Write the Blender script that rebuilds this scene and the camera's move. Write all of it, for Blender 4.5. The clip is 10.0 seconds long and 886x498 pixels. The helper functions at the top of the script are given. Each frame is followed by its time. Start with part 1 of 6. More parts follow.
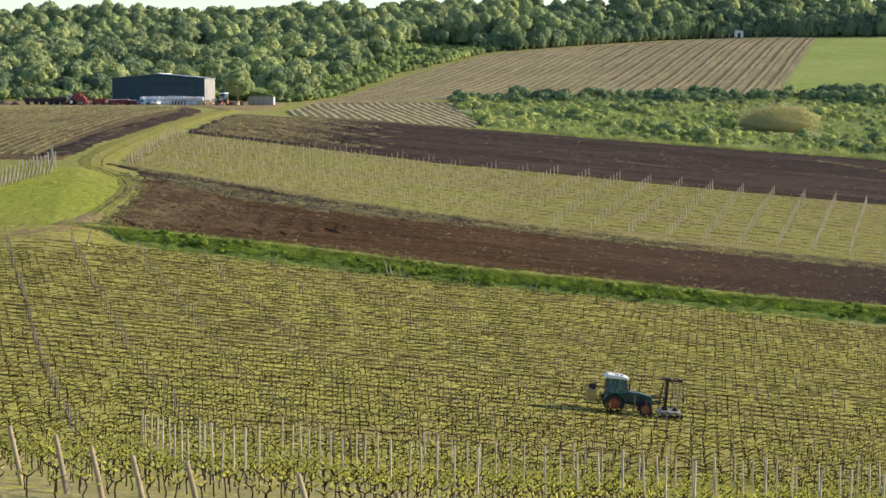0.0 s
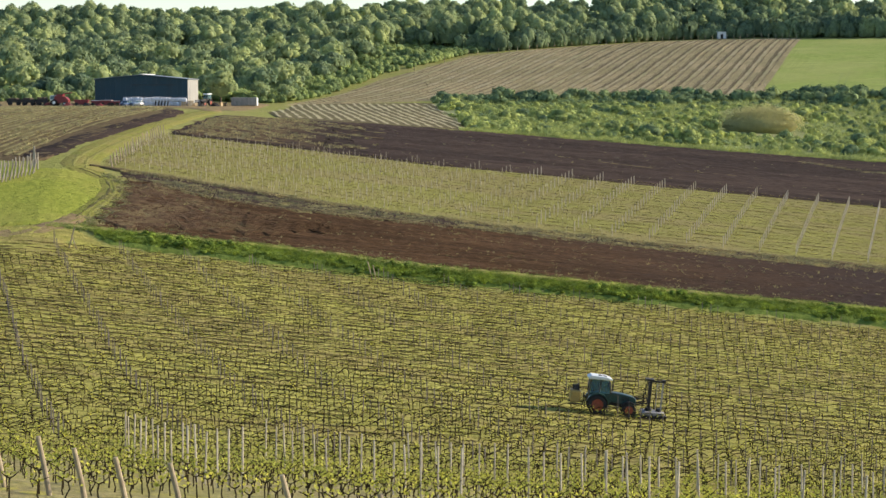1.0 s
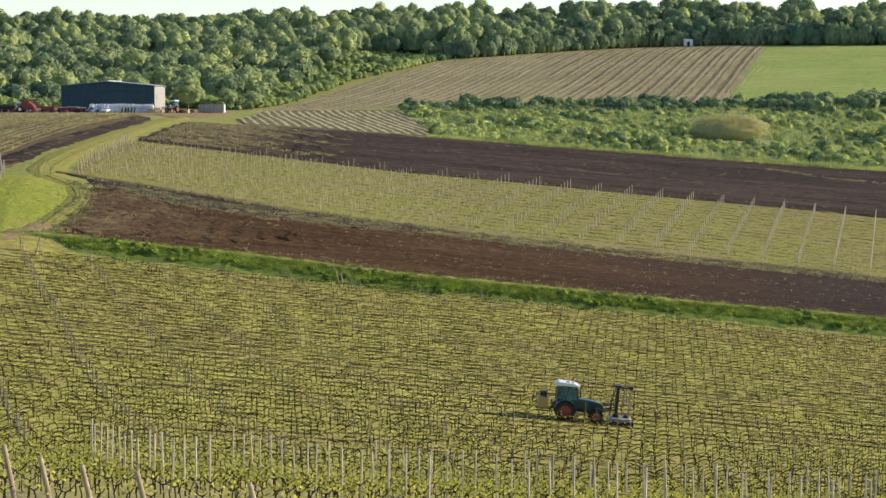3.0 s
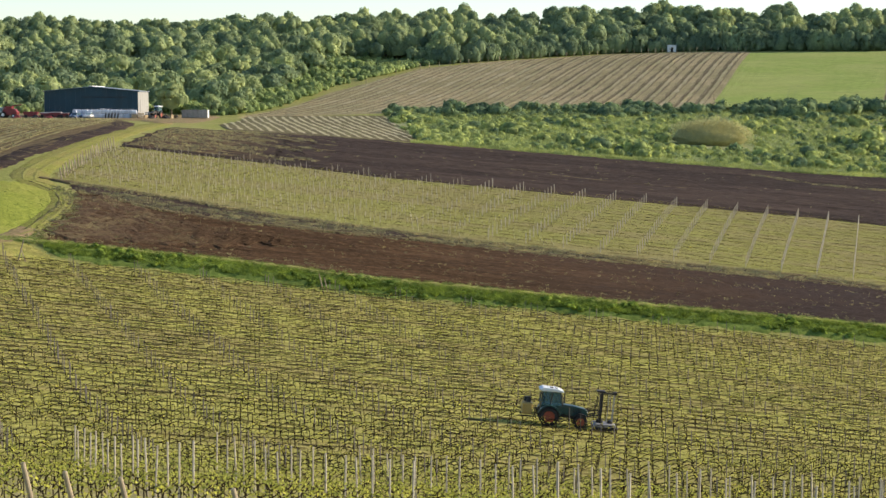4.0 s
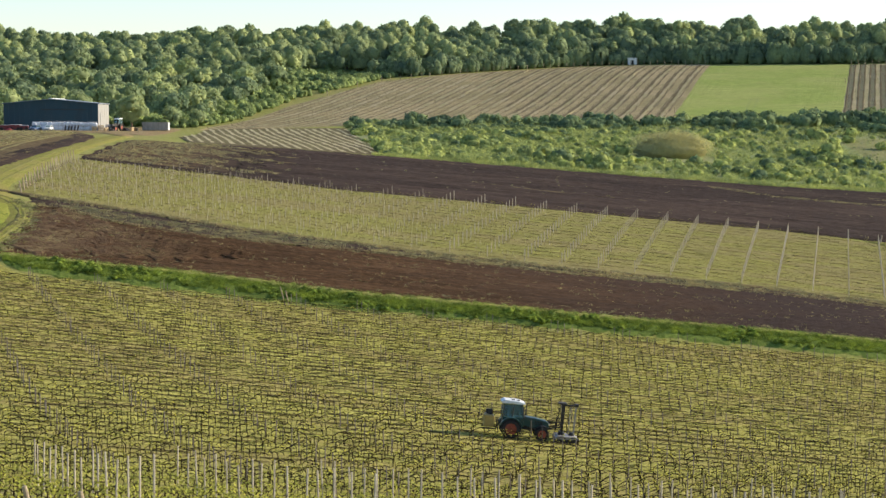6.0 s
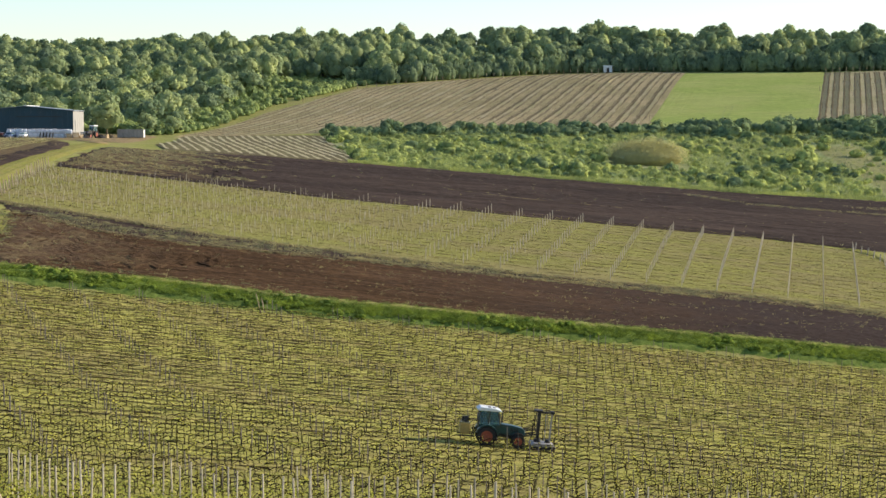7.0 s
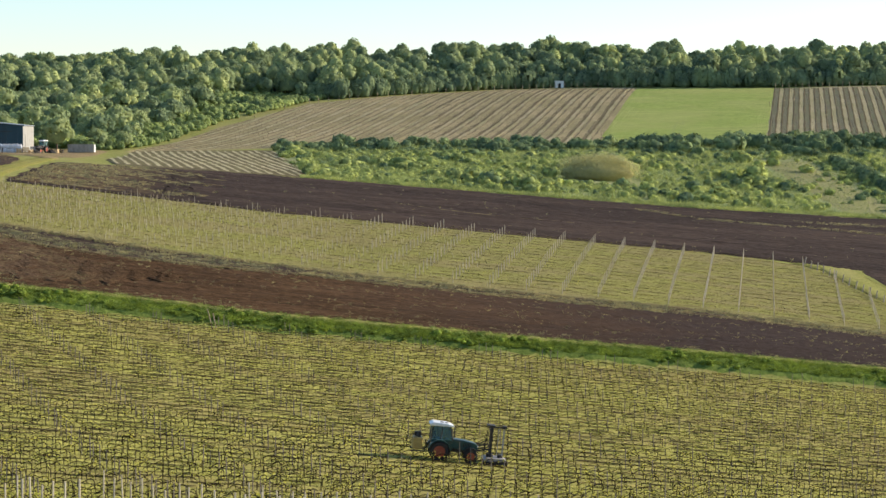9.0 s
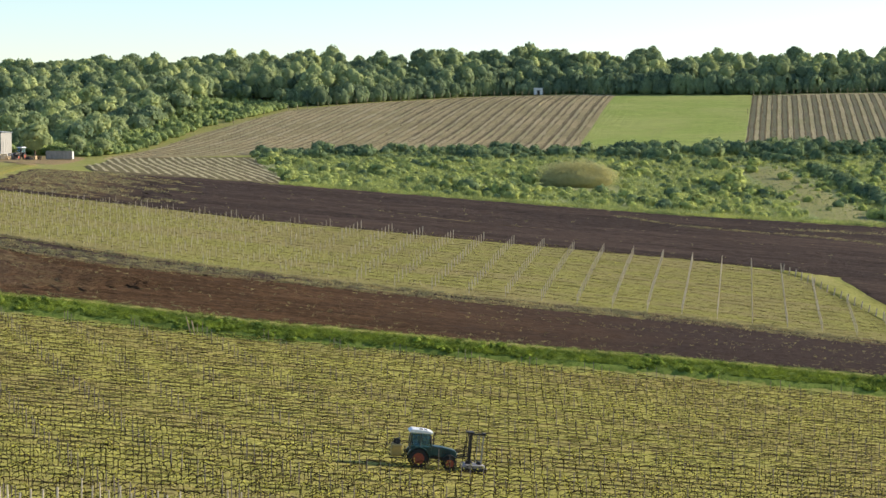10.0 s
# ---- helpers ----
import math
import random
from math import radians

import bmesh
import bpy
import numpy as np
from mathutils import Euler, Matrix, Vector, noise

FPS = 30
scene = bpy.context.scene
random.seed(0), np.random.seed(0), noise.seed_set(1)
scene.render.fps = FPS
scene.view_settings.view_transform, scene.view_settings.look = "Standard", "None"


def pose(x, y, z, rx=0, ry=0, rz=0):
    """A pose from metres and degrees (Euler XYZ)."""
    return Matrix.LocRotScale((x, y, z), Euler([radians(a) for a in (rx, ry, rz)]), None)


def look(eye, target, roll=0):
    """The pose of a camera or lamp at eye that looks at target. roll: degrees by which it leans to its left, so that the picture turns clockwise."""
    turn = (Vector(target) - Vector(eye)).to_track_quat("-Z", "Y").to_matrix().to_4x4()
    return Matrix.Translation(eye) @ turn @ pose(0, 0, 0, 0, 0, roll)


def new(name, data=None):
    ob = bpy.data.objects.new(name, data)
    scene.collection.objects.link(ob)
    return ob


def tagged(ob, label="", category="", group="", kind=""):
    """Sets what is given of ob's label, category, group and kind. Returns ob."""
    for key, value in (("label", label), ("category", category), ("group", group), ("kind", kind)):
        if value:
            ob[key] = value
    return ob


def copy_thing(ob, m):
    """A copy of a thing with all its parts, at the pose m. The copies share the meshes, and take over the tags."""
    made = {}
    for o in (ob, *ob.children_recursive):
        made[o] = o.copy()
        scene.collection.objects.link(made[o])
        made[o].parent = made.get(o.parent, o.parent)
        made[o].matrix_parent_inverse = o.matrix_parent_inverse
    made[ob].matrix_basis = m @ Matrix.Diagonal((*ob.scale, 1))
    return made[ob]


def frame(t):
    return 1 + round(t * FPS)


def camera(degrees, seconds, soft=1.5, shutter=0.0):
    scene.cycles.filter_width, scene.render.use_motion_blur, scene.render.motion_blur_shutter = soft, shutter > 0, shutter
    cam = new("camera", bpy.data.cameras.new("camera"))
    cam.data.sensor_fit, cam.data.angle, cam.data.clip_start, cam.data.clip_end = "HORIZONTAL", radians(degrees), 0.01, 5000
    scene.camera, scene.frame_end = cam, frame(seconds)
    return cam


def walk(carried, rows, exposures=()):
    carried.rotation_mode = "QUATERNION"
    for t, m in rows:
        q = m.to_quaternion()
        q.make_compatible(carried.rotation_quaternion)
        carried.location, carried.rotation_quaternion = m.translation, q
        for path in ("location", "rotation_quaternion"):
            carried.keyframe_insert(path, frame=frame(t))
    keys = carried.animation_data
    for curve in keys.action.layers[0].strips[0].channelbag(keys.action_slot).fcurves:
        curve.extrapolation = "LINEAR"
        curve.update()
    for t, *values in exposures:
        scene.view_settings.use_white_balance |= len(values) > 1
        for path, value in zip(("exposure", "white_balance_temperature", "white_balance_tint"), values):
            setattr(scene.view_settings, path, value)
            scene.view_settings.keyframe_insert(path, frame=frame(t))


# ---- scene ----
# Camera: a long lens on a hovering drone that only turns.
SCALE = 1.3  # the plan's unit in metres
EYE = 20.0
cam = camera(28.95, 10.0, soft=1.5)
TURNS = [
    (0.0, 0, -5.5, 0), (0.5, -0.2962, -5.4817, 0.0125), (1.0, -0.555, -5.4674, 0.03), (1.5, -0.8283, -5.4405, 0.045),
    (2.0, -1.0874, -5.39, 0.047), (2.5, -1.3675, -5.3187, 0.055), (4.0, -2.1783, -5.0496, 0.11), (4.5, -2.4709, -4.9517, 0.117),
    (5.0, -2.7537, -4.8581, 0.118), (5.5, -3.0964, -4.7451, 0.126), (7.0, -4.2716, -4.3843, 0.177), (7.5, -4.7038, -4.2479, 0.198),
    (8.0, -5.0956, -4.1273, 0.21), (8.5, -5.4938, -3.996, 0.214), (9.0, -5.8673, -3.8774, 0.222), (9.5, -6.2055, -3.7669, 0.24),
    (10.0, -6.5671, -3.6454, 0.2539),
]
walk(cam, [(t, pose(0, 0, SCALE * EYE, 90 + pitch, 0, yaw) @ pose(0, 0, 0, 0, 0, roll)) for t, yaw, pitch, roll in TURNS], [(0.0, 0.82, 6350, 12)])

# ---- light ----
SUN_AZ, SUN_EL = radians(80), radians(21)
world = bpy.data.worlds.new("sky")
scene.world = world
world.use_nodes = True
sky = world.node_tree.nodes.new("ShaderNodeTexSky")
sky.sky_type, sky.sun_disc = "NISHITA", False
sky.sun_elevation, sky.sun_rotation = SUN_EL, SUN_AZ
sky.air_density, sky.dust_density, sky.ozone_density = 1.0, 0.3, 2.0
background = world.node_tree.nodes["Background"]
background.inputs["Strength"].default_value = 0.116
world.node_tree.links.new(sky.outputs["Color"], background.inputs["Color"])
sun = new("sun", bpy.data.lights.new("sun", "SUN"))
sun.data.energy, sun.data.angle, sun.data.color = 4.25, radians(0.6), (1.0, 0.86, 0.66)
sun.matrix_world = look((0, 0, 0), (-math.sin(SUN_AZ) * math.cos(SUN_EL), -math.cos(SUN_AZ) * math.cos(SUN_EL), -math.sin(SUN_EL)))

# Ground: distance ahead, height in the middle, fall per metre to the right.
PROFILE = [(-300, 22.0, -0.02), (-60, 16.5, -0.05), (0, 13.0, -0.06), (40, 9.36, -0.062), (67, 4.3, -0.067),
           (83, 2.2, -0.083), (104, 0.93, -0.0995), (135, 1.0, -0.104), (159, 1.75, -0.1075), (163.5, 3.0, -0.104),
           (190, 5.83, -0.126), (235, 9.34, -0.098), (300, 12.15, -0.0686), (400, 14.2, -0.0155), (450, 16.46, 0.0),
           (600, 31.06, 0.0307), (645, 34.6, 0.0312), (700, 43.0, 0.029), (900, 48.0, 0.0), (5000, 48.0, 0.0)]


def glide(x, xs, ys):
    """Monotone cubic through the knots (xs, ys)."""
    xs, ys, x = np.array(xs, float), np.array(ys, float), np.asarray(x, float)
    h, d = np.diff(xs), np.diff(ys) / np.diff(xs)
    m = np.zeros(len(xs))
    same = d[:-1] * d[1:] > 0
    w1, w2 = 2 * h[1:] + h[:-1], h[1:] + 2 * h[:-1]
    with np.errstate(divide="ignore", invalid="ignore"):
        m[1:-1] = np.where(same, (w1 + w2) / (w1 / d[:-1] + w2 / d[1:]), 0)
    x = np.clip(x, xs[0], xs[-1])
    i = np.clip(np.searchsorted(xs, x) - 1, 0, len(h) - 1)
    s = (x - xs[i]) / h[i]
    return (ys[i] * (1 + 2 * s) * (1 - s) ** 2 + m[i] * h[i] * s * (1 - s) ** 2
            + ys[i + 1] * s * s * (3 - 2 * s) - m[i + 1] * h[i] * s * s * (1 - s))


def land(x, y):
    """Height of the ground at a place of the plan."""
    x, y = np.asarray(x, float), np.asarray(y, float)
    ys = [p[0] for p in PROFILE]
    xc = np.clip(x, -0.1 * np.abs(y) - 21, 0.46 * np.abs(y) + 25)
    z = glide(y, ys, [p[1] for p in PROFILE]) + xc * glide(y, ys, [p[2] for p in PROFILE])
    return z + 0.06 * np.sin(x * 0.11 + 1) * np.sin(y * 0.083) - 0.75 * np.exp(-((y - 158.9) / 1.2) ** 2) * np.clip((x + 34) / 1.5, 0, 1)
# ---- materials ----
def nodes_of(name):
    m = bpy.data.materials.new(name)
    m.use_nodes = True
    return m, m.node_tree.nodes, m.node_tree.links


def noise_node(n, l, scale, detail=4.0, stretch=None, rough=0.6):
    """Noise in world space, in waves per metre; stretch scales its axes."""
    geo, tex = n.new("ShaderNodeNewGeometry"), n.new("ShaderNodeTexNoise")
    tex.inputs["Scale"].default_value, tex.inputs["Detail"].default_value = scale, detail
    tex.inputs["Roughness"].default_value = rough
    if stretch:
        mp = n.new("ShaderNodeMapping")
        mp.inputs["Scale"].default_value = stretch
        l.new(geo.outputs["Position"], mp.inputs["Vector"])
        l.new(mp.outputs["Vector"], tex.inputs["Vector"])
    else:
        l.new(geo.outputs["Position"], tex.inputs["Vector"])
    return tex.outputs["Fac"]


def ramp(n, l, fac, low, high, a, b):
    r = n.new("ShaderNodeValToRGB")
    r.color_ramp.elements[0].position, r.color_ramp.elements[1].position = low, high
    r.color_ramp.elements[0].color, r.color_ramp.elements[1].color = (*a, 1), (*b, 1)
    l.new(fac, r.inputs["Fac"])
    return r.outputs["Color"]


def mixed(n, l, fac, a, b, mode="MIX"):
    x = n.new("ShaderNodeMix")
    x.data_type, x.blend_type = "RGBA", mode
    for value, socket in ((fac, x.inputs[0]), (a, x.inputs[6]), (b, x.inputs[7])):
        if isinstance(value, (int, float)):
            socket.default_value = value
        elif isinstance(value, tuple):
            socket.default_value = (*value, 1)
        else:
            l.new(value, socket)
    return x.outputs[2]


def earth(name, dark, light, patch, cover=0.5, big=0.05, fine=1.6, stretch=None, rough=0.95, bump=0.25, streak=None, lines=0.0):
    """Ground: two tones at fine scale, patches of a third colour at large scale, relief."""
    m, n, l = nodes_of(name)
    bsdf = n["Principled BSDF"]
    bsdf.inputs["Roughness"].default_value = rough
    bsdf.inputs["Specular IOR Level"].default_value = 0.03
    f1, f2, f3 = noise_node(n, l, fine, 6, stretch, 0.7), noise_node(n, l, big, 5, streak, 0.65), noise_node(n, l, fine * 5, 3)
    base = ramp(n, l, f1, 0.35, 0.65, dark, light)
    where = ramp(n, l, f2, cover - 0.07, cover + 0.07, (0, 0, 0), (1, 1, 1))
    col = mixed(n, l, where, base, mixed(n, l, 0.55, base, patch))
    col = mixed(n, l, 0.55, col, ramp(n, l, f3, 0.3, 0.7, (0.55, 0.55, 0.55), (1.25, 1.25, 1.25)), "MULTIPLY")
    if lines:
        f4 = noise_node(n, l, 1.0, 4, (0.045, 1.5, 0.3), 0.7)
        col = mixed(n, l, lines, col, ramp(n, l, f4, 0.34, 0.66, (0.5, 0.5, 0.5), (1.6, 1.55, 1.45)), "MULTIPLY")
    l.new(col, bsdf.inputs["Base Color"])
    b = n.new("ShaderNodeBump")
    b.inputs["Strength"].default_value, b.inputs["Distance"].default_value = 0.8, bump
    l.new(f1, b.inputs["Height"])
    l.new(b.outputs["Normal"], bsdf.inputs["Normal"])
    return m


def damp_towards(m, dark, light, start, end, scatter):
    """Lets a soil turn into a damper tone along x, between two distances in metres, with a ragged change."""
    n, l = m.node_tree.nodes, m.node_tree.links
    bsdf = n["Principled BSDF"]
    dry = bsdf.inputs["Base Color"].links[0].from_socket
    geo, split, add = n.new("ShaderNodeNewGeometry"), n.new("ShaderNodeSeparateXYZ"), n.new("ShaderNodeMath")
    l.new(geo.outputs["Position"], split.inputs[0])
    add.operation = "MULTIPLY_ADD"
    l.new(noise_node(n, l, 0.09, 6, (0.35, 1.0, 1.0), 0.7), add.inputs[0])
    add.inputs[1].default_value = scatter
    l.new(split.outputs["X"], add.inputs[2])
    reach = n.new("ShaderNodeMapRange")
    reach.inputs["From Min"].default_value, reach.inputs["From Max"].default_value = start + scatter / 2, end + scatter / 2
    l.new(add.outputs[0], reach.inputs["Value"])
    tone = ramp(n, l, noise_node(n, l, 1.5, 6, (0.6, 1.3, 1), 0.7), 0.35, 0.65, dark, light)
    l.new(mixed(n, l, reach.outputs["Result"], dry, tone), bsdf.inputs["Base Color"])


def leafy(name, dark, light, through_share=0.45, fine=0.1, swing=0.85, grainy=0.75):
    """Leaves: colour from leaf to leaf and from tree to tree, part of the light passing through."""
    m, n, l = nodes_of(name)
    n.remove(n["Principled BSDF"])
    geo, info = n.new("ShaderNodeNewGeometry"), n.new("ShaderNodeObjectInfo")
    col = ramp(n, l, geo.outputs["Random Per Island"], 0.0, 1.0, dark, light)
    tone = ramp(n, l, noise_node(n, l, fine, 3), 0.36, 0.64, (0.55, 0.63, 0.72), (1.42, 1.38, 1.15))
    col = mixed(n, l, swing, col, tone, "MULTIPLY")
    grain = ramp(n, l, noise_node(n, l, 0.85, 4), 0.34, 0.66, (0.62, 0.66, 0.7), (1.3, 1.28, 1.15))
    col = mixed(n, l, grainy, col, grain, "MULTIPLY")
    col = mixed(n, l, 0.5, col, ramp(n, l, info.outputs["Random"], 0.0, 1.0, (0.75, 0.8, 0.8), (1.25, 1.15, 0.9)), "MULTIPLY")
    d, t, mix = n.new("ShaderNodeBsdfDiffuse"), n.new("ShaderNodeBsdfTranslucent"), n.new("ShaderNodeMixShader")
    mix.inputs[0].default_value = through_share
    l.new(col, d.inputs["Color"])
    l.new(mixed(n, l, 0.12, col, (0.35, 0.4, 0.06)), t.inputs["Color"])
    l.new(d.outputs[0], mix.inputs[1])
    l.new(t.outputs[0], mix.inputs[2])
    l.new(mix.outputs[0], n["Material Output"].inputs["Surface"])
    return m


def solid(name, colour, rough=0.6, metal=0.0, vary=0.25, scale=4.0, dirt=(0.12, 0.09, 0.06), dirty=0.2, gloss=0.4):
    """Paint, wood, metal or cloth with blotches and dirt."""
    m, n, l = nodes_of(name)
    bsdf = n["Principled BSDF"]
    bsdf.inputs["Metallic"].default_value = metal
    bsdf.inputs["Specular IOR Level"].default_value = gloss
    info = n.new("ShaderNodeObjectInfo")
    f = noise_node(n, l, scale, 5)
    c = mixed(n, l, vary, colour, ramp(n, l, f, 0.3, 0.7, tuple(v * 0.6 for v in colour), tuple(min(v * 1.35, 1) for v in colour)))
    c = mixed(n, l, vary, c, ramp(n, l, info.outputs["Random"], 0, 1, (0.6, 0.6, 0.6), (1.25, 1.22, 1.18)), "MULTIPLY")
    spots = ramp(n, l, noise_node(n, l, scale * 0.37, 6), 0.5, 0.7, (0, 0, 0), (dirty, dirty, dirty))
    l.new(mixed(n, l, spots, c, dirt), bsdf.inputs["Base Color"])
    l.new(ramp(n, l, f, 0.2, 0.8, (rough * 0.8,) * 3, (min(rough * 1.2, 1),) * 3), bsdf.inputs["Roughness"])
    return m


GRASS = earth("rough_grass", (0.2, 0.21, 0.055), (0.32, 0.325, 0.095), (0.31, 0.275, 0.11), 0.52, 0.04, 1.2)
VINE_FLOOR = earth("vineyard_grass", (0.215, 0.204, 0.055), (0.435, 0.41, 0.108), (0.29, 0.23, 0.095), 0.52, 0.07, 1.6, streak=(0.5, 2.0, 1.0), lines=0.45)
BAND_FLOOR = earth("vineyard_grass_beyond", (0.17, 0.165, 0.05), (0.3, 0.285, 0.085), (0.25, 0.2, 0.1), 0.5, 0.07, 1.3, streak=(0.4, 2.0, 1.0))
SOIL = earth("ploughed_soil", (0.047, 0.0285, 0.0155), (0.096, 0.058, 0.0315), (0.112, 0.066, 0.036), 0.54, 0.06, 1.8, (0.7, 1.3, 1), streak=(0.25, 1.6, 1.0), lines=0.8)
damp_towards(SOIL, (0.032, 0.023, 0.019), (0.066, 0.047, 0.038), 8, 62, 60)
DRY_SOIL = earth("dry_ploughed_soil", (0.066, 0.043, 0.026), (0.135, 0.088, 0.052), (0.22, 0.17, 0.085), 0.55, 0.3, 1.5, streak=(0.5, 1.4, 1.0))
damp_towards(DRY_SOIL, (0.047, 0.0285, 0.0155), (0.096, 0.058, 0.0315), -36, -15, 9)
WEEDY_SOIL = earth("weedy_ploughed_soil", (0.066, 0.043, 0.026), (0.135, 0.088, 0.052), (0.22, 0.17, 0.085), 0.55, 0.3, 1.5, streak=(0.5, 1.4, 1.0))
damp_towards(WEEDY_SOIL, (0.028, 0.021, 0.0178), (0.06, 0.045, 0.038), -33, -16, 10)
RUT = earth("rut_soil", (0.17, 0.165, 0.05), (0.275, 0.26, 0.075), (0.24, 0.23, 0.08), 0.5, 0.2, 1.5)
WET_RUT = earth("dark_rut_soil", (0.075, 0.07, 0.03), (0.15, 0.135, 0.06), (0.16, 0.15, 0.06), 0.5, 0.3, 1.5)
LANE = earth("lane_grass", (0.18, 0.185, 0.04), (0.3, 0.295, 0.07), (0.3, 0.24, 0.09), 0.5, 0.12, 1.2)
SOIL_DARK = earth("dark_ploughed_soil", (0.028, 0.021, 0.0178), (0.06, 0.045, 0.038), (0.086, 0.062, 0.049), 0.5, 0.05, 1.4, streak=(0.25, 1.6, 1.0), lines=0.9)
STUBBLE = earth("weedy_tilled_soil", (0.085, 0.062, 0.035), (0.18, 0.135, 0.072), (0.24, 0.215, 0.085), 0.55, 0.12, 1.0, streak=(1.0, 0.3, 1.0))
WEEDY = earth("yellow_weeds", (0.2, 0.18, 0.075), (0.36, 0.32, 0.14), (0.17, 0.13, 0.065), 0.5, 0.1, 1.0)
MEADOW = earth("meadow_grass", (0.21, 0.24, 0.038), (0.325, 0.35, 0.063), (0.31, 0.29, 0.075), 0.55, 0.06, 0.9)
WHEAT = earth("young_cereal", (0.22, 0.28, 0.068), (0.305, 0.365, 0.1), (0.34, 0.35, 0.12), 0.5, 0.03, 0.5, lines=0.35)
DIRT = earth("track_dirt", (0.23, 0.16, 0.085), (0.36, 0.26, 0.145), (0.24, 0.22, 0.08), 0.52, 0.15, 1.4)
TAN = earth("dry_vineyard_soil", (0.28, 0.225, 0.12), (0.41, 0.34, 0.19), (0.21, 0.19, 0.09), 0.5, 0.03, 0.6)
EAST_ROW = earth("grey_weedy_row", (0.12, 0.115, 0.075), (0.2, 0.185, 0.12), (0.17, 0.18, 0.09), 0.5, 0.06, 0.8)
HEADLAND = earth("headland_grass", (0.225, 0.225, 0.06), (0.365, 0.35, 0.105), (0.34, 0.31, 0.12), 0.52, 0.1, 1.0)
TILLED = earth("tilled_strip_soil", (0.12, 0.095, 0.055), (0.2, 0.155, 0.088), (0.10, 0.09, 0.045), 0.5, 0.05, 0.8)
PALE_STRIP = earth("pale_dry_grass_strip", (0.31, 0.265, 0.15), (0.43, 0.37, 0.225), (0.27, 0.26, 0.12), 0.5, 0.05, 0.8)
CHALK_STRIP = earth("pale_mown_strip", (0.4, 0.35, 0.21), (0.54, 0.47, 0.29), (0.36, 0.34, 0.17), 0.5, 0.15, 0.9)
STRIPE_SOIL = earth("striped_plot_soil", (0.1, 0.085, 0.045), (0.175, 0.145, 0.078), (0.21, 0.19, 0.09), 0.5, 0.1, 0.8)
OLD_PLOT = earth("old_plot_grass", (0.2, 0.195, 0.085), (0.33, 0.31, 0.14), (0.24, 0.25, 0.1), 0.5, 0.12, 0.9)
SCRUB_FLOOR = earth("scrub_grass", (0.175, 0.22, 0.085), (0.29, 0.325, 0.14), (0.33, 0.32, 0.16), 0.5, 0.05, 0.8)
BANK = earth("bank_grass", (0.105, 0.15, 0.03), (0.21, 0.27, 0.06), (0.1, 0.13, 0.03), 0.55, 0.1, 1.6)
TREE_LEAF = leafy("tree_leaves", (0.172, 0.23, 0.148), (0.233, 0.296, 0.184), 0.35, 0.06, 0.7, 0.5)
SPRING_LEAF = leafy("spring_leaves", (0.265, 0.325, 0.18), (0.345, 0.4, 0.22), 0.35, 0.05, 0.7, 0.5)
SCRUB_LEAF = leafy("scrub_leaves", (0.27, 0.325, 0.13), (0.41, 0.455, 0.195), 0.3, 0.2)
SHRUB_LEAF = leafy("shrub_leaves", (0.13, 0.19, 0.115), (0.22, 0.28, 0.165), 0.3, 0.15)
UNDER_LEAF = leafy("undergrowth_leaves", (0.2, 0.265, 0.12), (0.325, 0.385, 0.18), 0.3, 0.07, 0.9)
YELLOW_LEAF = leafy("yellow_catkins", (0.5, 0.47, 0.25), (0.55, 0.515, 0.28), 0.5, 0.03, 0.25, 0.35)
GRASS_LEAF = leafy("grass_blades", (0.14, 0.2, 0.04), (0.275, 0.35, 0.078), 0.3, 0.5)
SCRUB_GRASS = leafy("scrub_grass_blades", (0.24, 0.285, 0.11), (0.39, 0.43, 0.19), 0.5, 0.15)
# Paler blades; on the bank top their tone stands in for sunlight.
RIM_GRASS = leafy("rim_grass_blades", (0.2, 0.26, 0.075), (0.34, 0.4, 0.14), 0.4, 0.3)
# Brown earth, darkened so that it also stands in for the vines' shadow.
UNDER_ROW = earth("earth_and_shade_under_vines", (0.068, 0.053, 0.021), (0.125, 0.098, 0.042), (0.17, 0.155, 0.05), 0.56, 0.4, 2.0)
HILL_ROW = earth("hill_row_soil", (0.105, 0.084, 0.05), (0.185, 0.148, 0.09), (0.26, 0.22, 0.13), 0.5, 0.06, 0.7)
VINE_GRASS = leafy("vineyard_grass_blades", (0.23, 0.225, 0.06), (0.4, 0.38, 0.115), 0.4, 0.3)
NEAR_DIRT = earth("dry_weedy_ground", (0.22, 0.185, 0.085), (0.41, 0.35, 0.17), (0.33, 0.31, 0.09), 0.5, 0.25, 1.6)
DRY_LEAF = leafy("dry_weeds", (0.26, 0.23, 0.14), (0.41, 0.37, 0.24), 0.4, 0.5)
VINE_LEAF = leafy("vine_shoots", (0.38, 0.375, 0.07), (0.63, 0.595, 0.14), 0.5, 0.6)
BARK = solid("bark", (0.10, 0.075, 0.055), 0.9, vary=0.5, scale=6)
CANE = solid("vine_wood", (0.04, 0.03, 0.015), 0.95, vary=0.5, scale=3, dirty=0.04, gloss=0.08)
POST_WOOD = solid("weathered_post_wood", (0.36, 0.29, 0.19), 0.85, vary=0.5, scale=5, dirty=0.5)
POST_DARK = solid("dark_weathered_post", (0.36, 0.315, 0.255), 0.85, vary=0.5, scale=5, dirty=0.4)
POST_PALE = solid("pale_concrete_post", (0.5, 0.44, 0.34), 0.85, vary=0.35, scale=5, dirty=0.4)
POST_GREY = solid("grey_weathered_post", (0.19, 0.165, 0.14), 0.9, vary=0.4, scale=5, dirty=0.4, gloss=0.15)
# ---- building helpers ----
rng = np.random.default_rng(7)


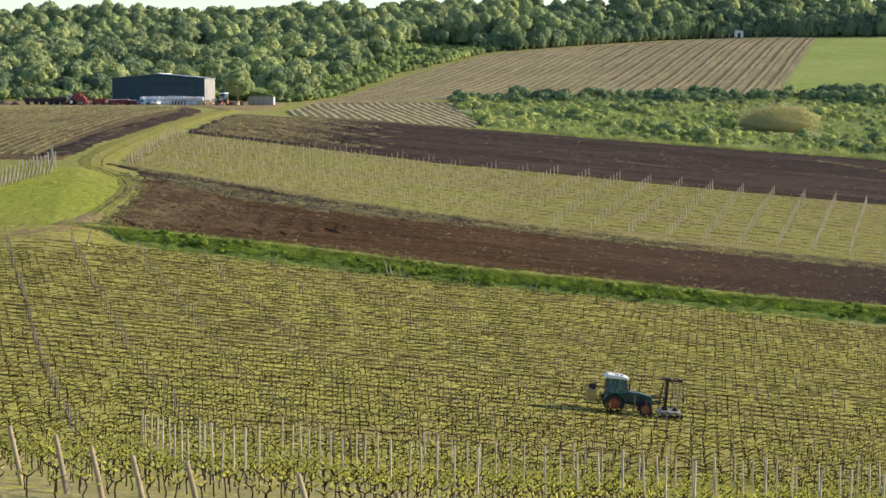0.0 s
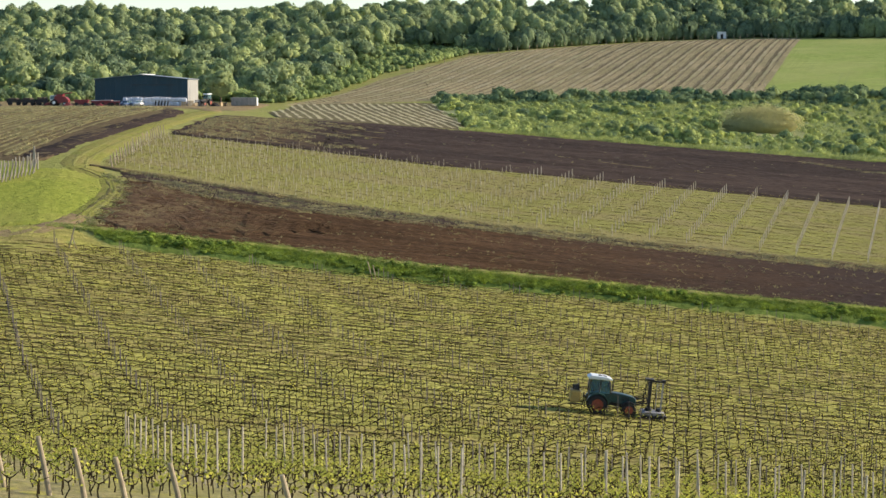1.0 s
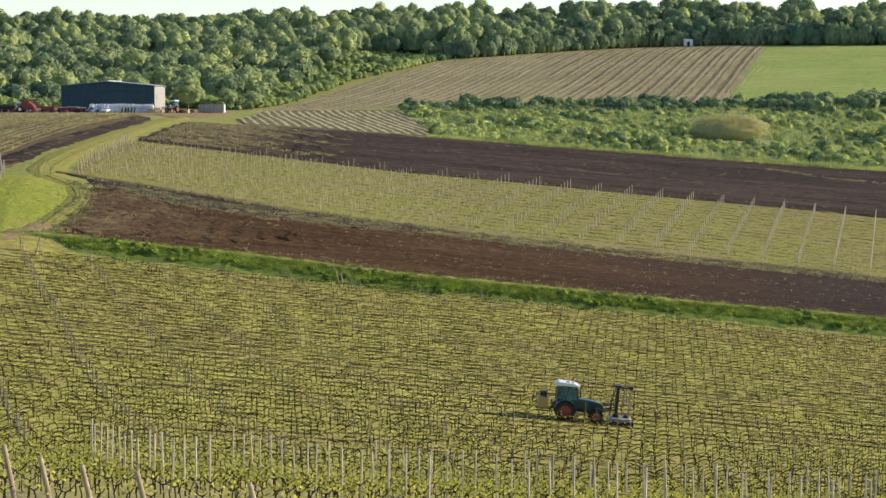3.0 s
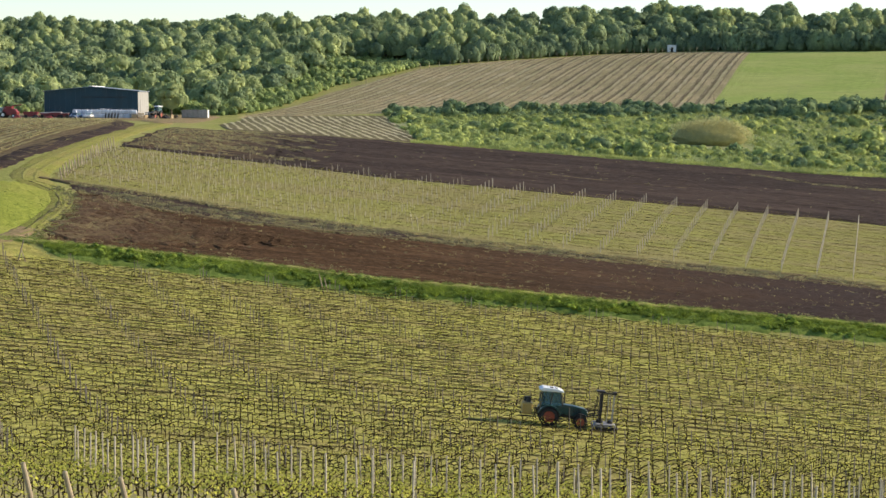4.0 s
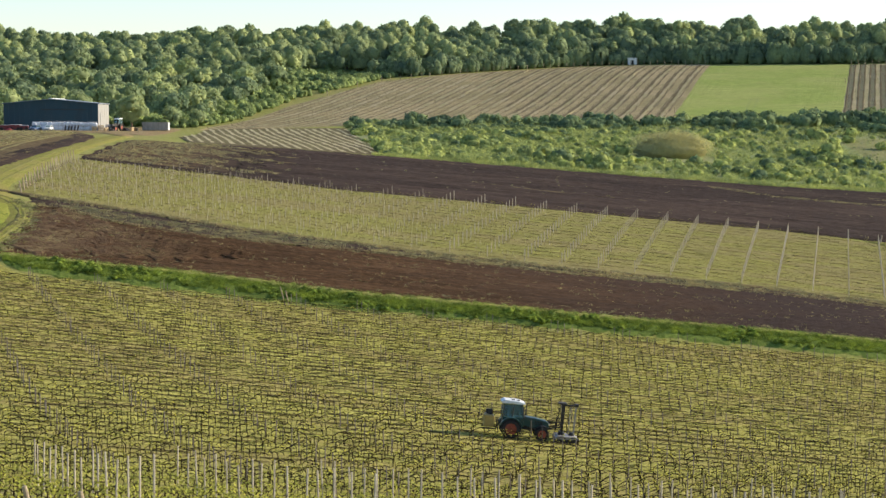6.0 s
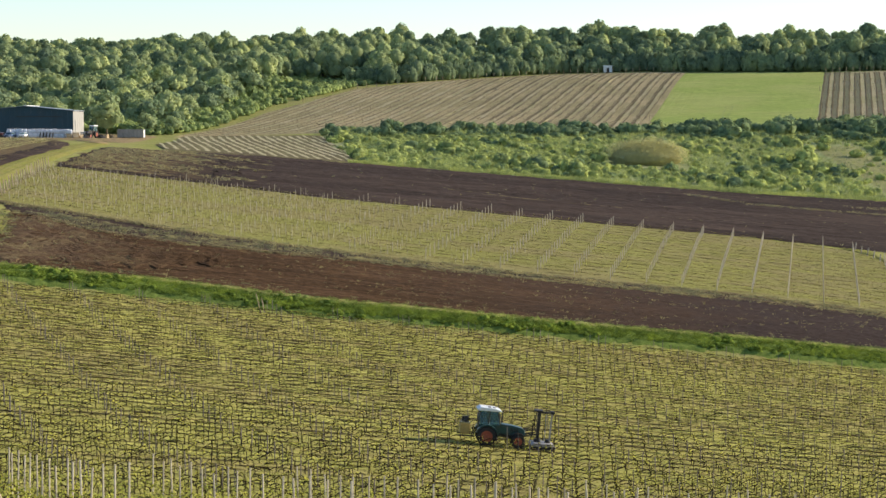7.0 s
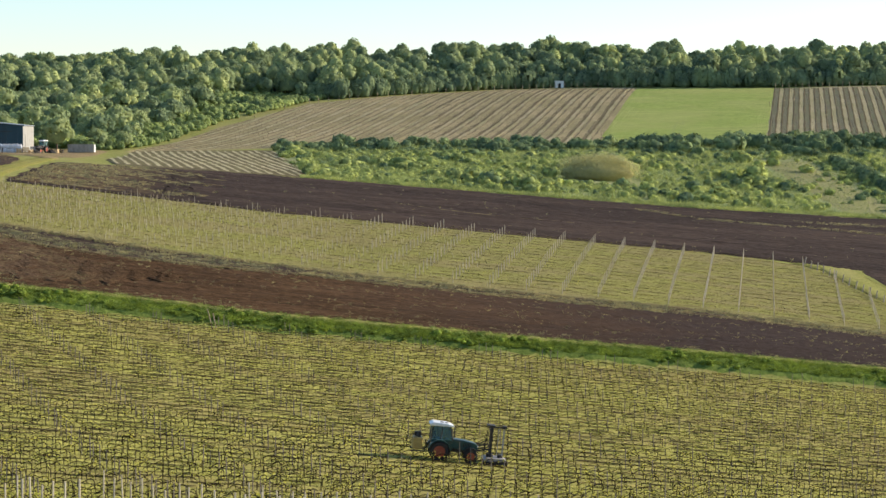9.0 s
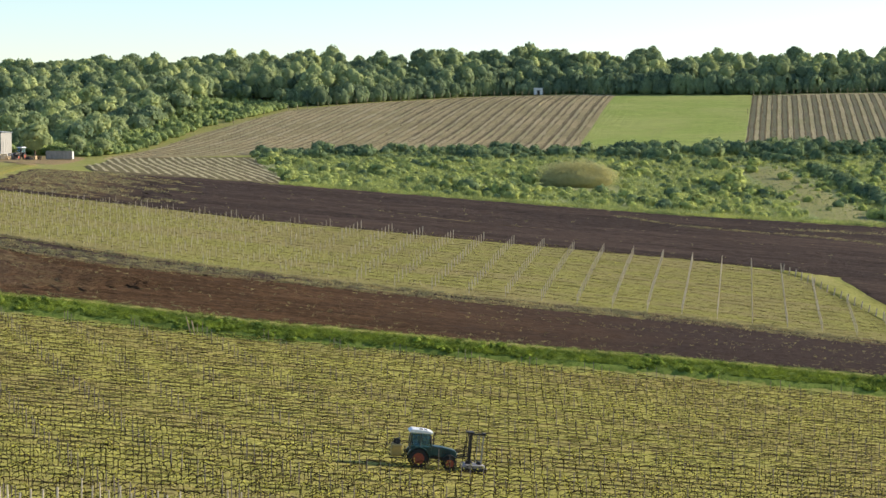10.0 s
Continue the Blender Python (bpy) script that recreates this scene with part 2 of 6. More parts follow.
def fill(name, verts, faces, mats, which=None, smooth=False):
    """A mesh from arrays of corners and faces."""
    me = bpy.data.meshes.new(name)
    me.from_pydata(np.asarray(verts, float).tolist(), [], faces if isinstance(faces, list) else faces.tolist())
    for m in (mats if isinstance(mats, (list, tuple)) else [mats]):
        me.materials.append(m)
    if which is not None:
        me.polygons.foreach_set("material_index", np.asarray(which, np.int32))
    if smooth:
        me.polygons.foreach_set("use_smooth", np.ones(len(me.polygons), bool))
    me.update()
    return me


def grid_faces(nu, nv):
    a = np.arange((nv - 1) * nu).reshape(nv - 1, nu)[:, :-1].ravel()
    return np.stack([a, a + 1, a + nu + 1, a + nu], 1)


def strewn(proto, places):
    """Copies of a (corners, triangles) shape at rows of x, y, z, turn, width, height: one array of corners and one of faces."""
    v, f = proto
    p = np.asarray(places, float)
    c, s = np.cos(p[:, 3, None]), np.sin(p[:, 3, None])
    x = (v[None, :, 0] * c - v[None, :, 1] * s) * p[:, 4, None] + p[:, 0, None]
    y = (v[None, :, 0] * s + v[None, :, 1] * c) * p[:, 4, None] + p[:, 1, None]
    z = v[None, :, 2] * p[:, 5, None] + p[:, 2, None]
    return np.stack([x, y, z], 2).reshape(-1, 3), (f[None] + (np.arange(len(p)) * len(v))[:, None, None]).reshape(-1, f.shape[1])


def joined(parts):
    """Several (corners, faces) in one."""
    vs, fs, k = [], [], 0
    for v, f in parts:
        vs.append(v)
        fs.append(np.asarray(f) + k)
        k += len(v)
    return np.concatenate(vs), np.concatenate(fs)


def wave(x, y, seed=0):
    """Smooth unevenness, about -1 to 1."""
    return (np.sin(x * 0.73 + seed) * np.sin(y * 0.61 + seed * 1.7) + np.sin(x * 1.9 + y * 1.3 + seed * 2.3) * 0.6 + np.sin(x * 4.1 - y * 3.7 + seed) * 0.35) / 1.6


def sheet(name, xs, near, far, mat, label, category, lift=0.07, step=(1.0, 1.0), ragged=0.5, rough=0.03, kind="structure"):
    """A plot of ground between a near and a far edge, each a list of (x, y), over a stretch of x; it follows the land."""
    nu = max(int((xs[1] - xs[0]) / step[0]) + 1, 4)
    x = np.linspace(xs[0], xs[1], nu)
    y0, y1 = (np.interp(x, [p[0] for p in e], [p[1] for p in e]) for e in (near, far))
    nv = max(int((y1 - y0).max() / step[1]) + 1, 4)
    t = np.linspace(0, 1, nv)[:, None]
    X = np.repeat(x[None], nv, 0)
    y0 = y0 + ragged * wave(x, y0, 1.0)
    y1 = y1 + ragged * wave(x, y1, 2.0)
    Y = y0 + (y1 - y0) * t
    ends = np.minimum(np.arange(nu), np.arange(nu)[::-1]) * step[0] / max(3.0 * ragged, 0.1)
    X = X + ragged * wave(Y * 0.7, 0 * Y + xs[0], 3.0) * np.maximum(1 - ends, 0)
    soft = np.clip(np.minimum(np.arange(nu), np.arange(nu)[::-1]) * step[0] / 1.6, 0.15, 1)
    Z = land(X, Y) + soft * (lift + rough * rng.normal(size=X.shape).clip(-1.5, 1.5))
    rim = np.ones(X.shape, bool)
    rim[1:-1, 1:-1] = False
    Z = np.where(rim, land(X, Y) - 0.07, Z)
    me = fill(name, np.stack([X, Y, Z], 2).reshape(-1, 3), grid_faces(nu, nv), mat, smooth=True)
    return tagged(new(name, me), label, category, kind=kind)


# ---- ground ----
def graded(parts):
    return np.unique(np.concatenate([np.arange(a, b, s) for a, b, s in parts]))


gx = graded([(-4600, -600, 400), (-600, -160, 20), (-160, -70, 4), (-70, 110, 1.5), (110, 260, 4), (260, 600, 20), (600, 4601, 400)])
gy = graded([(-4600, -200, 400), (-200, 30, 10), (30, 200, 1.5), (200, 320, 2.0), (320, 720, 4), (720, 1000, 20), (1000, 4601, 300)])
GX, GY = np.meshgrid(gx, gy)
tagged(new("ground", fill("ground", np.stack([GX, GY, land(GX, GY) - 0.06], 2).reshape(-1, 3), grid_faces(len(gx), len(gy)), GRASS, smooth=True)),
       "rolling farmland with rough green and yellow grass", "ground", kind="structure")
# ---- shapes ----
def box_vf(c, s, turn=0.0):
    """A box round c with sizes s, turned about z by degrees."""
    v = np.array([(x, y, z) for x in (-0.5, 0.5) for y in (-0.5, 0.5) for z in (-0.5, 0.5)]) * s
    a = radians(turn)
    v[:, :2] = v[:, :2] @ np.array([[math.cos(a), math.sin(a)], [-math.sin(a), math.cos(a)]])
    return v + c, [[0, 1, 3, 2], [4, 6, 7, 5], [0, 4, 5, 1], [2, 3, 7, 6], [0, 2, 6, 4], [1, 5, 7, 3]]


def tube_vf(path, radii, n=6, caps=True):
    """A round bar along a path, with a radius for each of its points."""
    path = np.asarray(path, float)
    radii = np.broadcast_to(radii, len(path))
    way = np.gradient(path, axis=0)
    way /= np.linalg.norm(way, axis=1)[:, None]
    v, f = [], []
    for p, w, r in zip(path, way, radii):
        a = np.cross(w, (0.31, 0.95, 0.05) if abs(w[1]) < 0.9 else (1, 0, 0))
        a /= np.linalg.norm(a)
        b = np.cross(w, a)
        v += [p + r * (a * math.cos(k * 2 * math.pi / n) + b * math.sin(k * 2 * math.pi / n)) for k in range(n)]
    for i in range(len(path) - 1):
        f += [[i * n + k, i * n + (k + 1) % n, (i + 1) * n + (k + 1) % n, (i + 1) * n + k] for k in range(n)]
    if caps:
        f += [list(range(n))[::-1], list(range((len(path) - 1) * n, len(path) * n))]
    return np.array(v), f


def prism_vf(outline, y0, y1):
    """An outline of (x, z) drawn out from y0 to y1."""
    k = len(outline)
    v = np.array([(x, y, z) for y in (y0, y1) for x, z in outline])
    f = [list(range(k))[::-1], list(range(k, 2 * k))] + [[i, (i + 1) % k, k + (i + 1) % k, k + i] for i in range(k)]
    return v, f


def piece(name, shapes, mat, parent=None, label="", bevel=0.0, smooth=False):
    """One mesh object out of several (corners, faces), with rounded edges."""
    bm = bmesh.new()
    for v, f in shapes:
        vs = [bm.verts.new(p) for p in v]
        for q in f:
            bm.faces.new([vs[i] for i in q])
    bmesh.ops.recalc_face_normals(bm, faces=bm.faces)
    if bevel:
        bmesh.ops.bevel(bm, geom=[e for e in bm.edges if e.calc_face_angle(0) > 0.5], offset=bevel, segments=2, affect="EDGES", profile=0.6)
    if smooth:
        for q in bm.faces:
            q.smooth = True
    me = bpy.data.meshes.new(name)
    bm.to_mesh(me)
    bm.free()
    me.materials.append(mat)
    ob = new(name, me)
    ob.parent = parent
    return tagged(ob, label)


def thing(name, label, category, place=(0, 0, 0), turn=0.0, group="", tilt=(0, 0)):
    ob = new(name)
    ob.matrix_world = pose(*place, tilt[0], tilt[1], turn)
    return tagged(ob, label, category, group)


def ribbon(name, path, width, mat, label, category, lift=0.14, step=1.5, ragged=0.25):
    """A strip of ground along a line of (x, y)."""
    p = np.asarray(path, float)
    d = np.concatenate([[0], np.cumsum(np.linalg.norm(np.diff(p, axis=0), axis=1))])
    s = np.arange(0, d[-1], step)
    x, y = glide(s, d, p[:, 0]), glide(s, d, p[:, 1])
    x, y = (np.convolve(np.pad(a, 3, mode="edge"), np.ones(7) / 7, "valid") for a in (x, y))
    w = np.stack([np.gradient(x), np.gradient(y)], 1)
    w /= np.linalg.norm(w, axis=1)[:, None]
    side = np.array([-0.5, -0.4, 0, 0.4, 0.5])
    wide = width * (1 + ragged * wave(s * 1.3, s, 5.0))
    X = x[:, None] + w[:, 1:] * side * wide[:, None]
    Y = y[:, None] - w[:, :1] * side * wide[:, None]
    me = fill(name, np.stack([X, Y, land(X, Y) + np.array([-0.07 if width > 1 else lift * 0.7, lift, lift, lift, -0.07 if width > 1 else lift * 0.7])], 2).reshape(-1, 3), grid_faces(5, len(s)), mat, smooth=True)
    return tagged(new(name, me), label, category, kind="structure")


def edge(line, x):
    return np.interp(x, [p[0] for p in line], [p[1] for p in line])


def strips(name, xs, near, far, slope, gap, width, mat, label, lift=0.13, every=1, y0=450.0, fray=0.1, reach=(290.0, 660.0)):
    """Straight strips of tilled ground across a plot, x = a + slope * (y - y0)."""
    parts = []
    for k, a in enumerate(np.arange(xs[0] - 80, xs[1] + 80, gap)):
        if k % every:
            continue
        y = np.arange(*reach, 5.0)
        x = a + slope * (y - y0)
        ok = (x > xs[0]) & (x < xs[1]) & (y > edge(near, x) + 0.5) & (y < edge(far, x) - 1.5)
        if ok.sum() < 3:
            continue
        x, y = x[ok], y[ok]
        w = width * (0.5 + fray * rng.normal(size=(len(x), 2)).clip(-2, 2))
        X = np.stack([x - w[:, 0], x, x + w[:, 1]], 1)
        Y = np.repeat(y[:, None], 3, 1)
        Z = land(X, Y) + lift + np.array([-0.03, 0.03, -0.03])
        parts.append((np.stack([X, Y, Z], 2).reshape(-1, 3), grid_faces(3, len(x))))
    v, f = joined(parts)
    return tagged(new(name, fill(name, v, f, mat, smooth=True)), label, "field strip", kind="stuff")


# ---- plots ----
DITCH_NEAR = [(-34, 163.0), (-31.6, 161.8), (-29.5, 160.4), (0, 159.6), (40, 160.4), (80, 160.2)]
BANK_TOP = [(-34, 163.8), (-15, 163.8), (0, 162.6), (25, 163), (42, 163.8), (80, 163.8)]
BAND_NEAR = [(-38, 194), (-24, 191), (-11, 188), (1, 187.4), (14, 187.4), (26, 188.4), (50, 191.5), (74, 191.5), (110, 191)]
BAND_FAR = [(-37, 242), (-14, 236.5), (0, 232.5), (16, 233.8), (60, 235), (73, 233), (76, 229), (79, 203), (80.5, 193)]
WEED_LINE = [(-34, 189.5), (-29.9, 187), (-23, 182.6), (-14, 181.2), (-5, 181.6), (4, 182.8), (13, 183.2), (29, 185.6), (50, 188.5), (100, 189)]
SOIL2_NEAR = [(-37, 242.3), (-14, 236.8), (0, 232.8), (16, 234.1), (60, 235.3), (74, 233.8), (81, 232.5), (130, 232.5)]
SOIL2_FAR = [(-35, 303), (-9, 308), (7, 305), (41, 299), (77, 297.5), (117, 302), (130, 303)]
SCRUB_FAR = [(1, 440), (10, 455), (48, 458), (90, 455), (140, 462), (220, 458)]
UPPER_NEAR = [(-34, 416), (0, 440), (48, 455), (88, 455), (134.5, 617)]
UPPER_FAR = [(-34, 417), (-14, 509), (14, 579), (43, 604), (86, 629), (108, 628), (134, 619)]
CEREAL_FAR = [(88, 457), (132.5, 612), (150, 606), (179, 597)]
CEREAL_NEAR = [(88, 450), (137, 455), (137.2, 462), (179, 595)]
EAST_NEAR = [(136, 458), (270, 455)]
EAST_FAR = [(136, 461), (179, 597), (270, 592)]
sheet("near_vineyard_floor", (-46, 72), [(-50, 38), (90, 38)], DITCH_NEAR, VINE_FLOOR, "yellow-green grass floor of the near vineyard", "field")
sheet("near_plot_floor", (-24, 34), [(-24, 39), (34, 39)], [(-24, 68), (0, 65), (34, 62)], NEAR_DIRT, "dry weedy ground under the near leafy vines", "field", 0.1, (0.7, 0.7), 1.5)
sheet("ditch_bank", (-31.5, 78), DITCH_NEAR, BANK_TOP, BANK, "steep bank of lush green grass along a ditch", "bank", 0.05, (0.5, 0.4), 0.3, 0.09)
# Headland grass on the rim, paler than the bank, paints sun on its top.
sheet("bank_rim", (-35.5, 78), [(x, y - 0.9) for x, y in BANK_TOP], [(x, y + 0.25) for x, y in BANK_TOP], HEADLAND, "grass rim of the ditch bank, paler to paint sunlight on it", "bank", 0.16, (0.5, 0.3), 0.3, 0.05)
sheet("ploughed_strip", (-33, 100), BANK_TOP, WEED_LINE, SOIL, "freshly ploughed reddish-brown soil beside the ditch", "field", 0.09, (0.6, 0.45), 0.5, 0.06)
sheet("dark_soil_strip", (-34, 100), [(x, y - 0.6) for x, y in WEED_LINE], BAND_NEAR, SOIL_DARK, "dark brown soil with weeds along the vineyard edge", "field", 0.1, (0.7, 0.5), 0.6, 0.05)
ribbon("weed_strip", [(x, y) for x, y in WEED_LINE[1:]], 0.5, STUBBLE, "thin line of yellow weeds between two ploughed soils", "weeds", 0.17, 0.7, 0.9)
ribbon("weed_strip", [(x, y - 0.3) for x, y in BAND_NEAR[:9]], 1.1, STUBBLE, "line of dry weeds at the vineyard edge", "weeds", 0.17, 0.7, 0.8)
sheet("far_vineyard_floor", (-37, 80), BAND_NEAR, BAND_FAR, BAND_FLOOR, "pale yellow-green grass floor of the vineyard beyond the ditch", "field", 0.06)
sheet("grass_headland", (73, 95), [(73, 233), (76, 229), (79, 203), (81, 192), (95, 190)], [(73, 233.5), (81, 232.5), (83, 214), (92, 193), (95, 191)], HEADLAND, "bright green grass headland at the end of the vine rows", "field", 0.1, (0.5, 0.5), 0.15)
sheet("ploughed_strip", (-36.5, 130), SOIL2_NEAR, SOIL2_FAR, SOIL_DARK, "dark brown ploughed soil below the scrub", "field", 0.1, (1, 0.8), 0.4, 0.06)
sheet("ploughed_corner", (82.6, 130), [(82.6, 217), (83.2, 213), (92, 193), (130, 190)], [(82.6, 232), (84, 233.4), (130, 233.4)], SOIL_DARK, "dark brown ploughed soil at the end of the vine rows", "field", 0.09, (0.5, 0.8), 0.15, 0.05)
sheet("scrub_floor", (2, 230), [(2, 400), (8, 307), (41, 300), (77, 298.5), (117, 303), (230, 303)], SCRUB_FAR, SCRUB_FLOOR, "rough green grass under scattered scrub", "field", 0.08, (2, 2))
sheet("upper_vineyard_floor", (-34, 134), UPPER_NEAR, UPPER_FAR, TAN, "dry tan soil of the sloping upper vineyard", "field", 0.08, (2, 2))
sheet("cereal_field", (88, 179), CEREAL_NEAR, CEREAL_FAR, WHEAT, "smooth bright green young cereal field", "field", 0.09, (2, 2), 0.3)
sheet("east_vineyard_floor", (136, 270), EAST_NEAR, EAST_FAR, PALE_STRIP, "pale dry grass between vineyard strips", "field", 0.08, (2, 2))
STRIPE_NEAR, STRIPE_FAR = [(-32, 345), (-27, 311), (7.5, 308)], [(-32, 422), (-3, 432), (2, 430), (8, 316)]
sheet("striped_vineyard_floor", (-32, 7.5), STRIPE_NEAR, STRIPE_FAR, STRIPE_SOIL, "brown tilled soil of a young striped vineyard", "field", 0.08, (1.5, 1.5))
sheet("left_field", (-112, -41.5), [(-112, 198), (-43.5, 196), (-42.6, 220), (-41.5, 275)], [(-112, 392), (-62, 372), (-53, 345), (-45, 316), (-41.5, 290)], STUBBLE, "brown tilled field with stripes of yellow weeds", "field", 0.08)
sheet("meadow", (-52, -33.6), [(-52, 161), (-41, 162), (-36, 164), (-33.6, 170)], [(-52, 192), (-43, 190), (-39, 189), (-35.5, 186), (-33.6, 179)], MEADOW, "short bright green meadow grass beside the track", "field", 0.07, (0.3, 0.6), 0.2)
sheet("yard", (-118, -38), [(-118, 388), (-58, 376), (-46, 355), (-38, 345)], [(-118, 432), (-60, 432), (-42, 424), (-38, 420)], DIRT, "bare pale earth farmyard in front of a shed", "yard", 0.1)

# ---- tracks ----
TRACK = [(-47, 159.5), (-41.5, 160.3), (-36.5, 161.8), (-33.8, 168), (-32.9, 179), (-35.2, 187), (-38.4, 190.8), (-39.7, 197.5), (-39.8, 211), (-40.0, 240), (-39.9, 266), (-40.2, 317), (-45, 352)]
ribbon("grass_lane", TRACK[5:], 4.2, LANE, "grassy farm lane climbing to the yard", "lane", 0.05, ragged=0.08)
ribbon("grass_lane", TRACK[2:7], 2.6, LANE, "worn grass bend of the farm track", "lane", 0.055, 0.8, 0.1)
for off in (-0.65, 0.65):
    ribbon("wheel_rut", [(x + off, y) for x, y in TRACK[6:]], 0.42, RUT, "worn wheel rut in the grass lane", "track", 0.07, 1.0, 0.9)
ribbon("dirt_track", [(-60, 158.6), (-52, 159.2)] + [(x, y - 0.25) for x, y in TRACK[:3]] + [(-34.6, 165.2), (-33.8, 168.5)], 2.3, DIRT, "curved pale dirt track round the meadow", "track", 0.075, 0.8, 0.2)
ribbon("wheel_rut", [(-34.2, 166.5), (-33.6, 172), (-33.1, 179), (-35.0, 186.4), (-38.6, 190.6)], 0.26, WET_RUT, "dark worn wheel rut bending round the meadow", "track", 0.09, 0.8, 1.3)
ribbon("wheel_rut", [(x + 0.5, y) for x, y in TRACK[3:6]], 0.3, RUT, "faint wheel rut bending round the meadow", "track", 0.08, 0.8, 1.0)
ribbon("wheel_rut", [(-34.6, 164.5), (-32.8, 168), (-31.9, 174), (-31.9, 180), (-34, 187.6), (-38, 191)], 0.22, RUT, "worn rut along the edge of the ploughed soil", "track", 0.1, 0.8, 0.7)
ribbon("dirt_track", [(-40.4, 322), (-41.6, 336), (-45.5, 352), (-50, 372)], 3.4, DIRT, "bare pale earth where the lane meets the yard", "track", 0.12, 1.5, 0.3)
ribbon("soil_margin", [(-45.4, 198), (-44.4, 220), (-43.4, 250), (-43.0, 281), (-46, 312)], 4.0, SOIL_DARK, "dark bare soil along the edge of the left field", "field", 0.1)

sheet("turning_place", (-32.2, -8), [(-32.2, 172), (-31.5, 166), (-28, 165.5), (-20, 167), (-8, 171.5)], [(-32.2, 183), (-30, 186.5), (-23, 181), (-16, 176.5), (-8, 172.5)], DRY_SOIL, "lighter dry soil where the plough turns", "field", 0.14, (0.4, 0.4), 1.6, 0.07)
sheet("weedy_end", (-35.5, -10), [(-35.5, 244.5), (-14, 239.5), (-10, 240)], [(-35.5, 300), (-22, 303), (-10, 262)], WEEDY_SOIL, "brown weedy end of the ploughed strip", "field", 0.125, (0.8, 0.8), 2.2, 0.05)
for k in range(13):
    y = 246 + 4.2 * k
    ribbon("weed_strip", [(-35.2, y), (-28, y - 1.5), (-21 + 3 * math.sin(k), y - 2.5), (-14 + 8 * math.sin(2.3 * k), y - 2.8)], 0.9, STUBBLE, "ragged line of weeds at the end of the ploughed soil", "weeds", 0.15, 0.8, 1.5)
for path in ([(63.7, 287), (72.3, 278), (83.6, 277), (95, 277), (105, 274.5)], [(93, 285.5), (102, 288), (111, 291)], [(20, 262), (34, 257), (50, 256)]):
    ribbon("weed_strip", path, 0.35, STUBBLE, "thin pale line of weeds across the dark ploughed soil", "weeds", 0.12, 0.8, 1.6)

# ---- tilled strips ----
strips("tilled_strips", (-34, 134), UPPER_NEAR, UPPER_FAR, 0.295, 2.6, 0.5, HILL_ROW, "dark tilled vine rows across the upper vineyard", fray=0.3)
strips("pale_strips", (-34, 134), UPPER_NEAR, UPPER_FAR, 0.295, 5.2, 1.2, PALE_STRIP, "pale dry grass between the upper vine rows", 0.11, y0=454.2, fray=0.35)
strips("tilled_strips", (137.4, 270), EAST_NEAR, EAST_FAR, 0.315, 3.5, 2.1, EAST_ROW, "grey weedy strips of the vineyard on the hill", 0.12, fray=0.02)
for off in (-0.85, 0.8):
    strips("vine_strip", (137.4 + off, 270), EAST_NEAR, EAST_FAR, 0.315, 3.5, 0.45, TILLED, "dark vine row of the vineyard on the hill", 0.16, fray=0.25)
strips("tilled_strips", (48, 134), UPPER_NEAR, UPPER_FAR, 0.295, 5.2, 0.95, TILLED, "broad dark tilled strips of the upper vineyard", 0.12, y0=452.6, fray=0.1)
strips("pale_strips", (-32, 7.5), STRIPE_NEAR, STRIPE_FAR, -0.115, 1.95, 0.72, CHALK_STRIP, "pale dry grass strips between young vine rows", 0.12, fray=0.22, y0=360.0)
strips("weedy_strips", (-108, -47), [(-112, 200), (-47, 199)], [(-112, 388), (-62, 368), (-53, 343), (-47, 316)], 0.0, 1.35, 0.5, WEEDY, "stripes of yellow weeds across the tilled field", 0.14, y0=250.0, fray=0.3, reach=(195.0, 395.0))
for x in (110.2, 112.2):
    ribbon("tramline", [(x + 0.3 * k, 466 + k) for k in range(0, 60, 12)], 0.16, SCRUB_FLOOR, "faint wheel line through the cereal", "track", 0.12, 4.0, 0.6)
ribbon("old_plot", [(111.3 + 0.135 * k, 303 + k) for k in range(0, 112, 10)], 13.5, OLD_PLOT, "pale dry grass of an abandoned plot", "field", 0.13, 2.0, 0.12)
# ---- trees and shrubs ----
def leaf_quads(points, normals, size):
    """A small bent leaf clump of two triangles at each point, facing about along its normal."""
    k = len(points)
    nrm = normals + 0.42 * rng.normal(size=(k, 3))
    nrm /= np.linalg.norm(nrm, axis=1)[:, None]
    a = np.cross(nrm, rng.normal(size=(k, 3)))
    a /= np.linalg.norm(a, axis=1)[:, None]
    b = np.cross(nrm, a)
    s = size * rng.uniform(0.6, 1.35, (k, 1))
    q = np.stack([points + s * (a * 0.5), points + s * (b * 0.42 + nrm * 0.1), points - s * (a * 0.5 + nrm * 0.12), points - s * (b * 0.42)], 1)
    return q.reshape(-1, 3), np.arange(4 * k).reshape(k, 4)


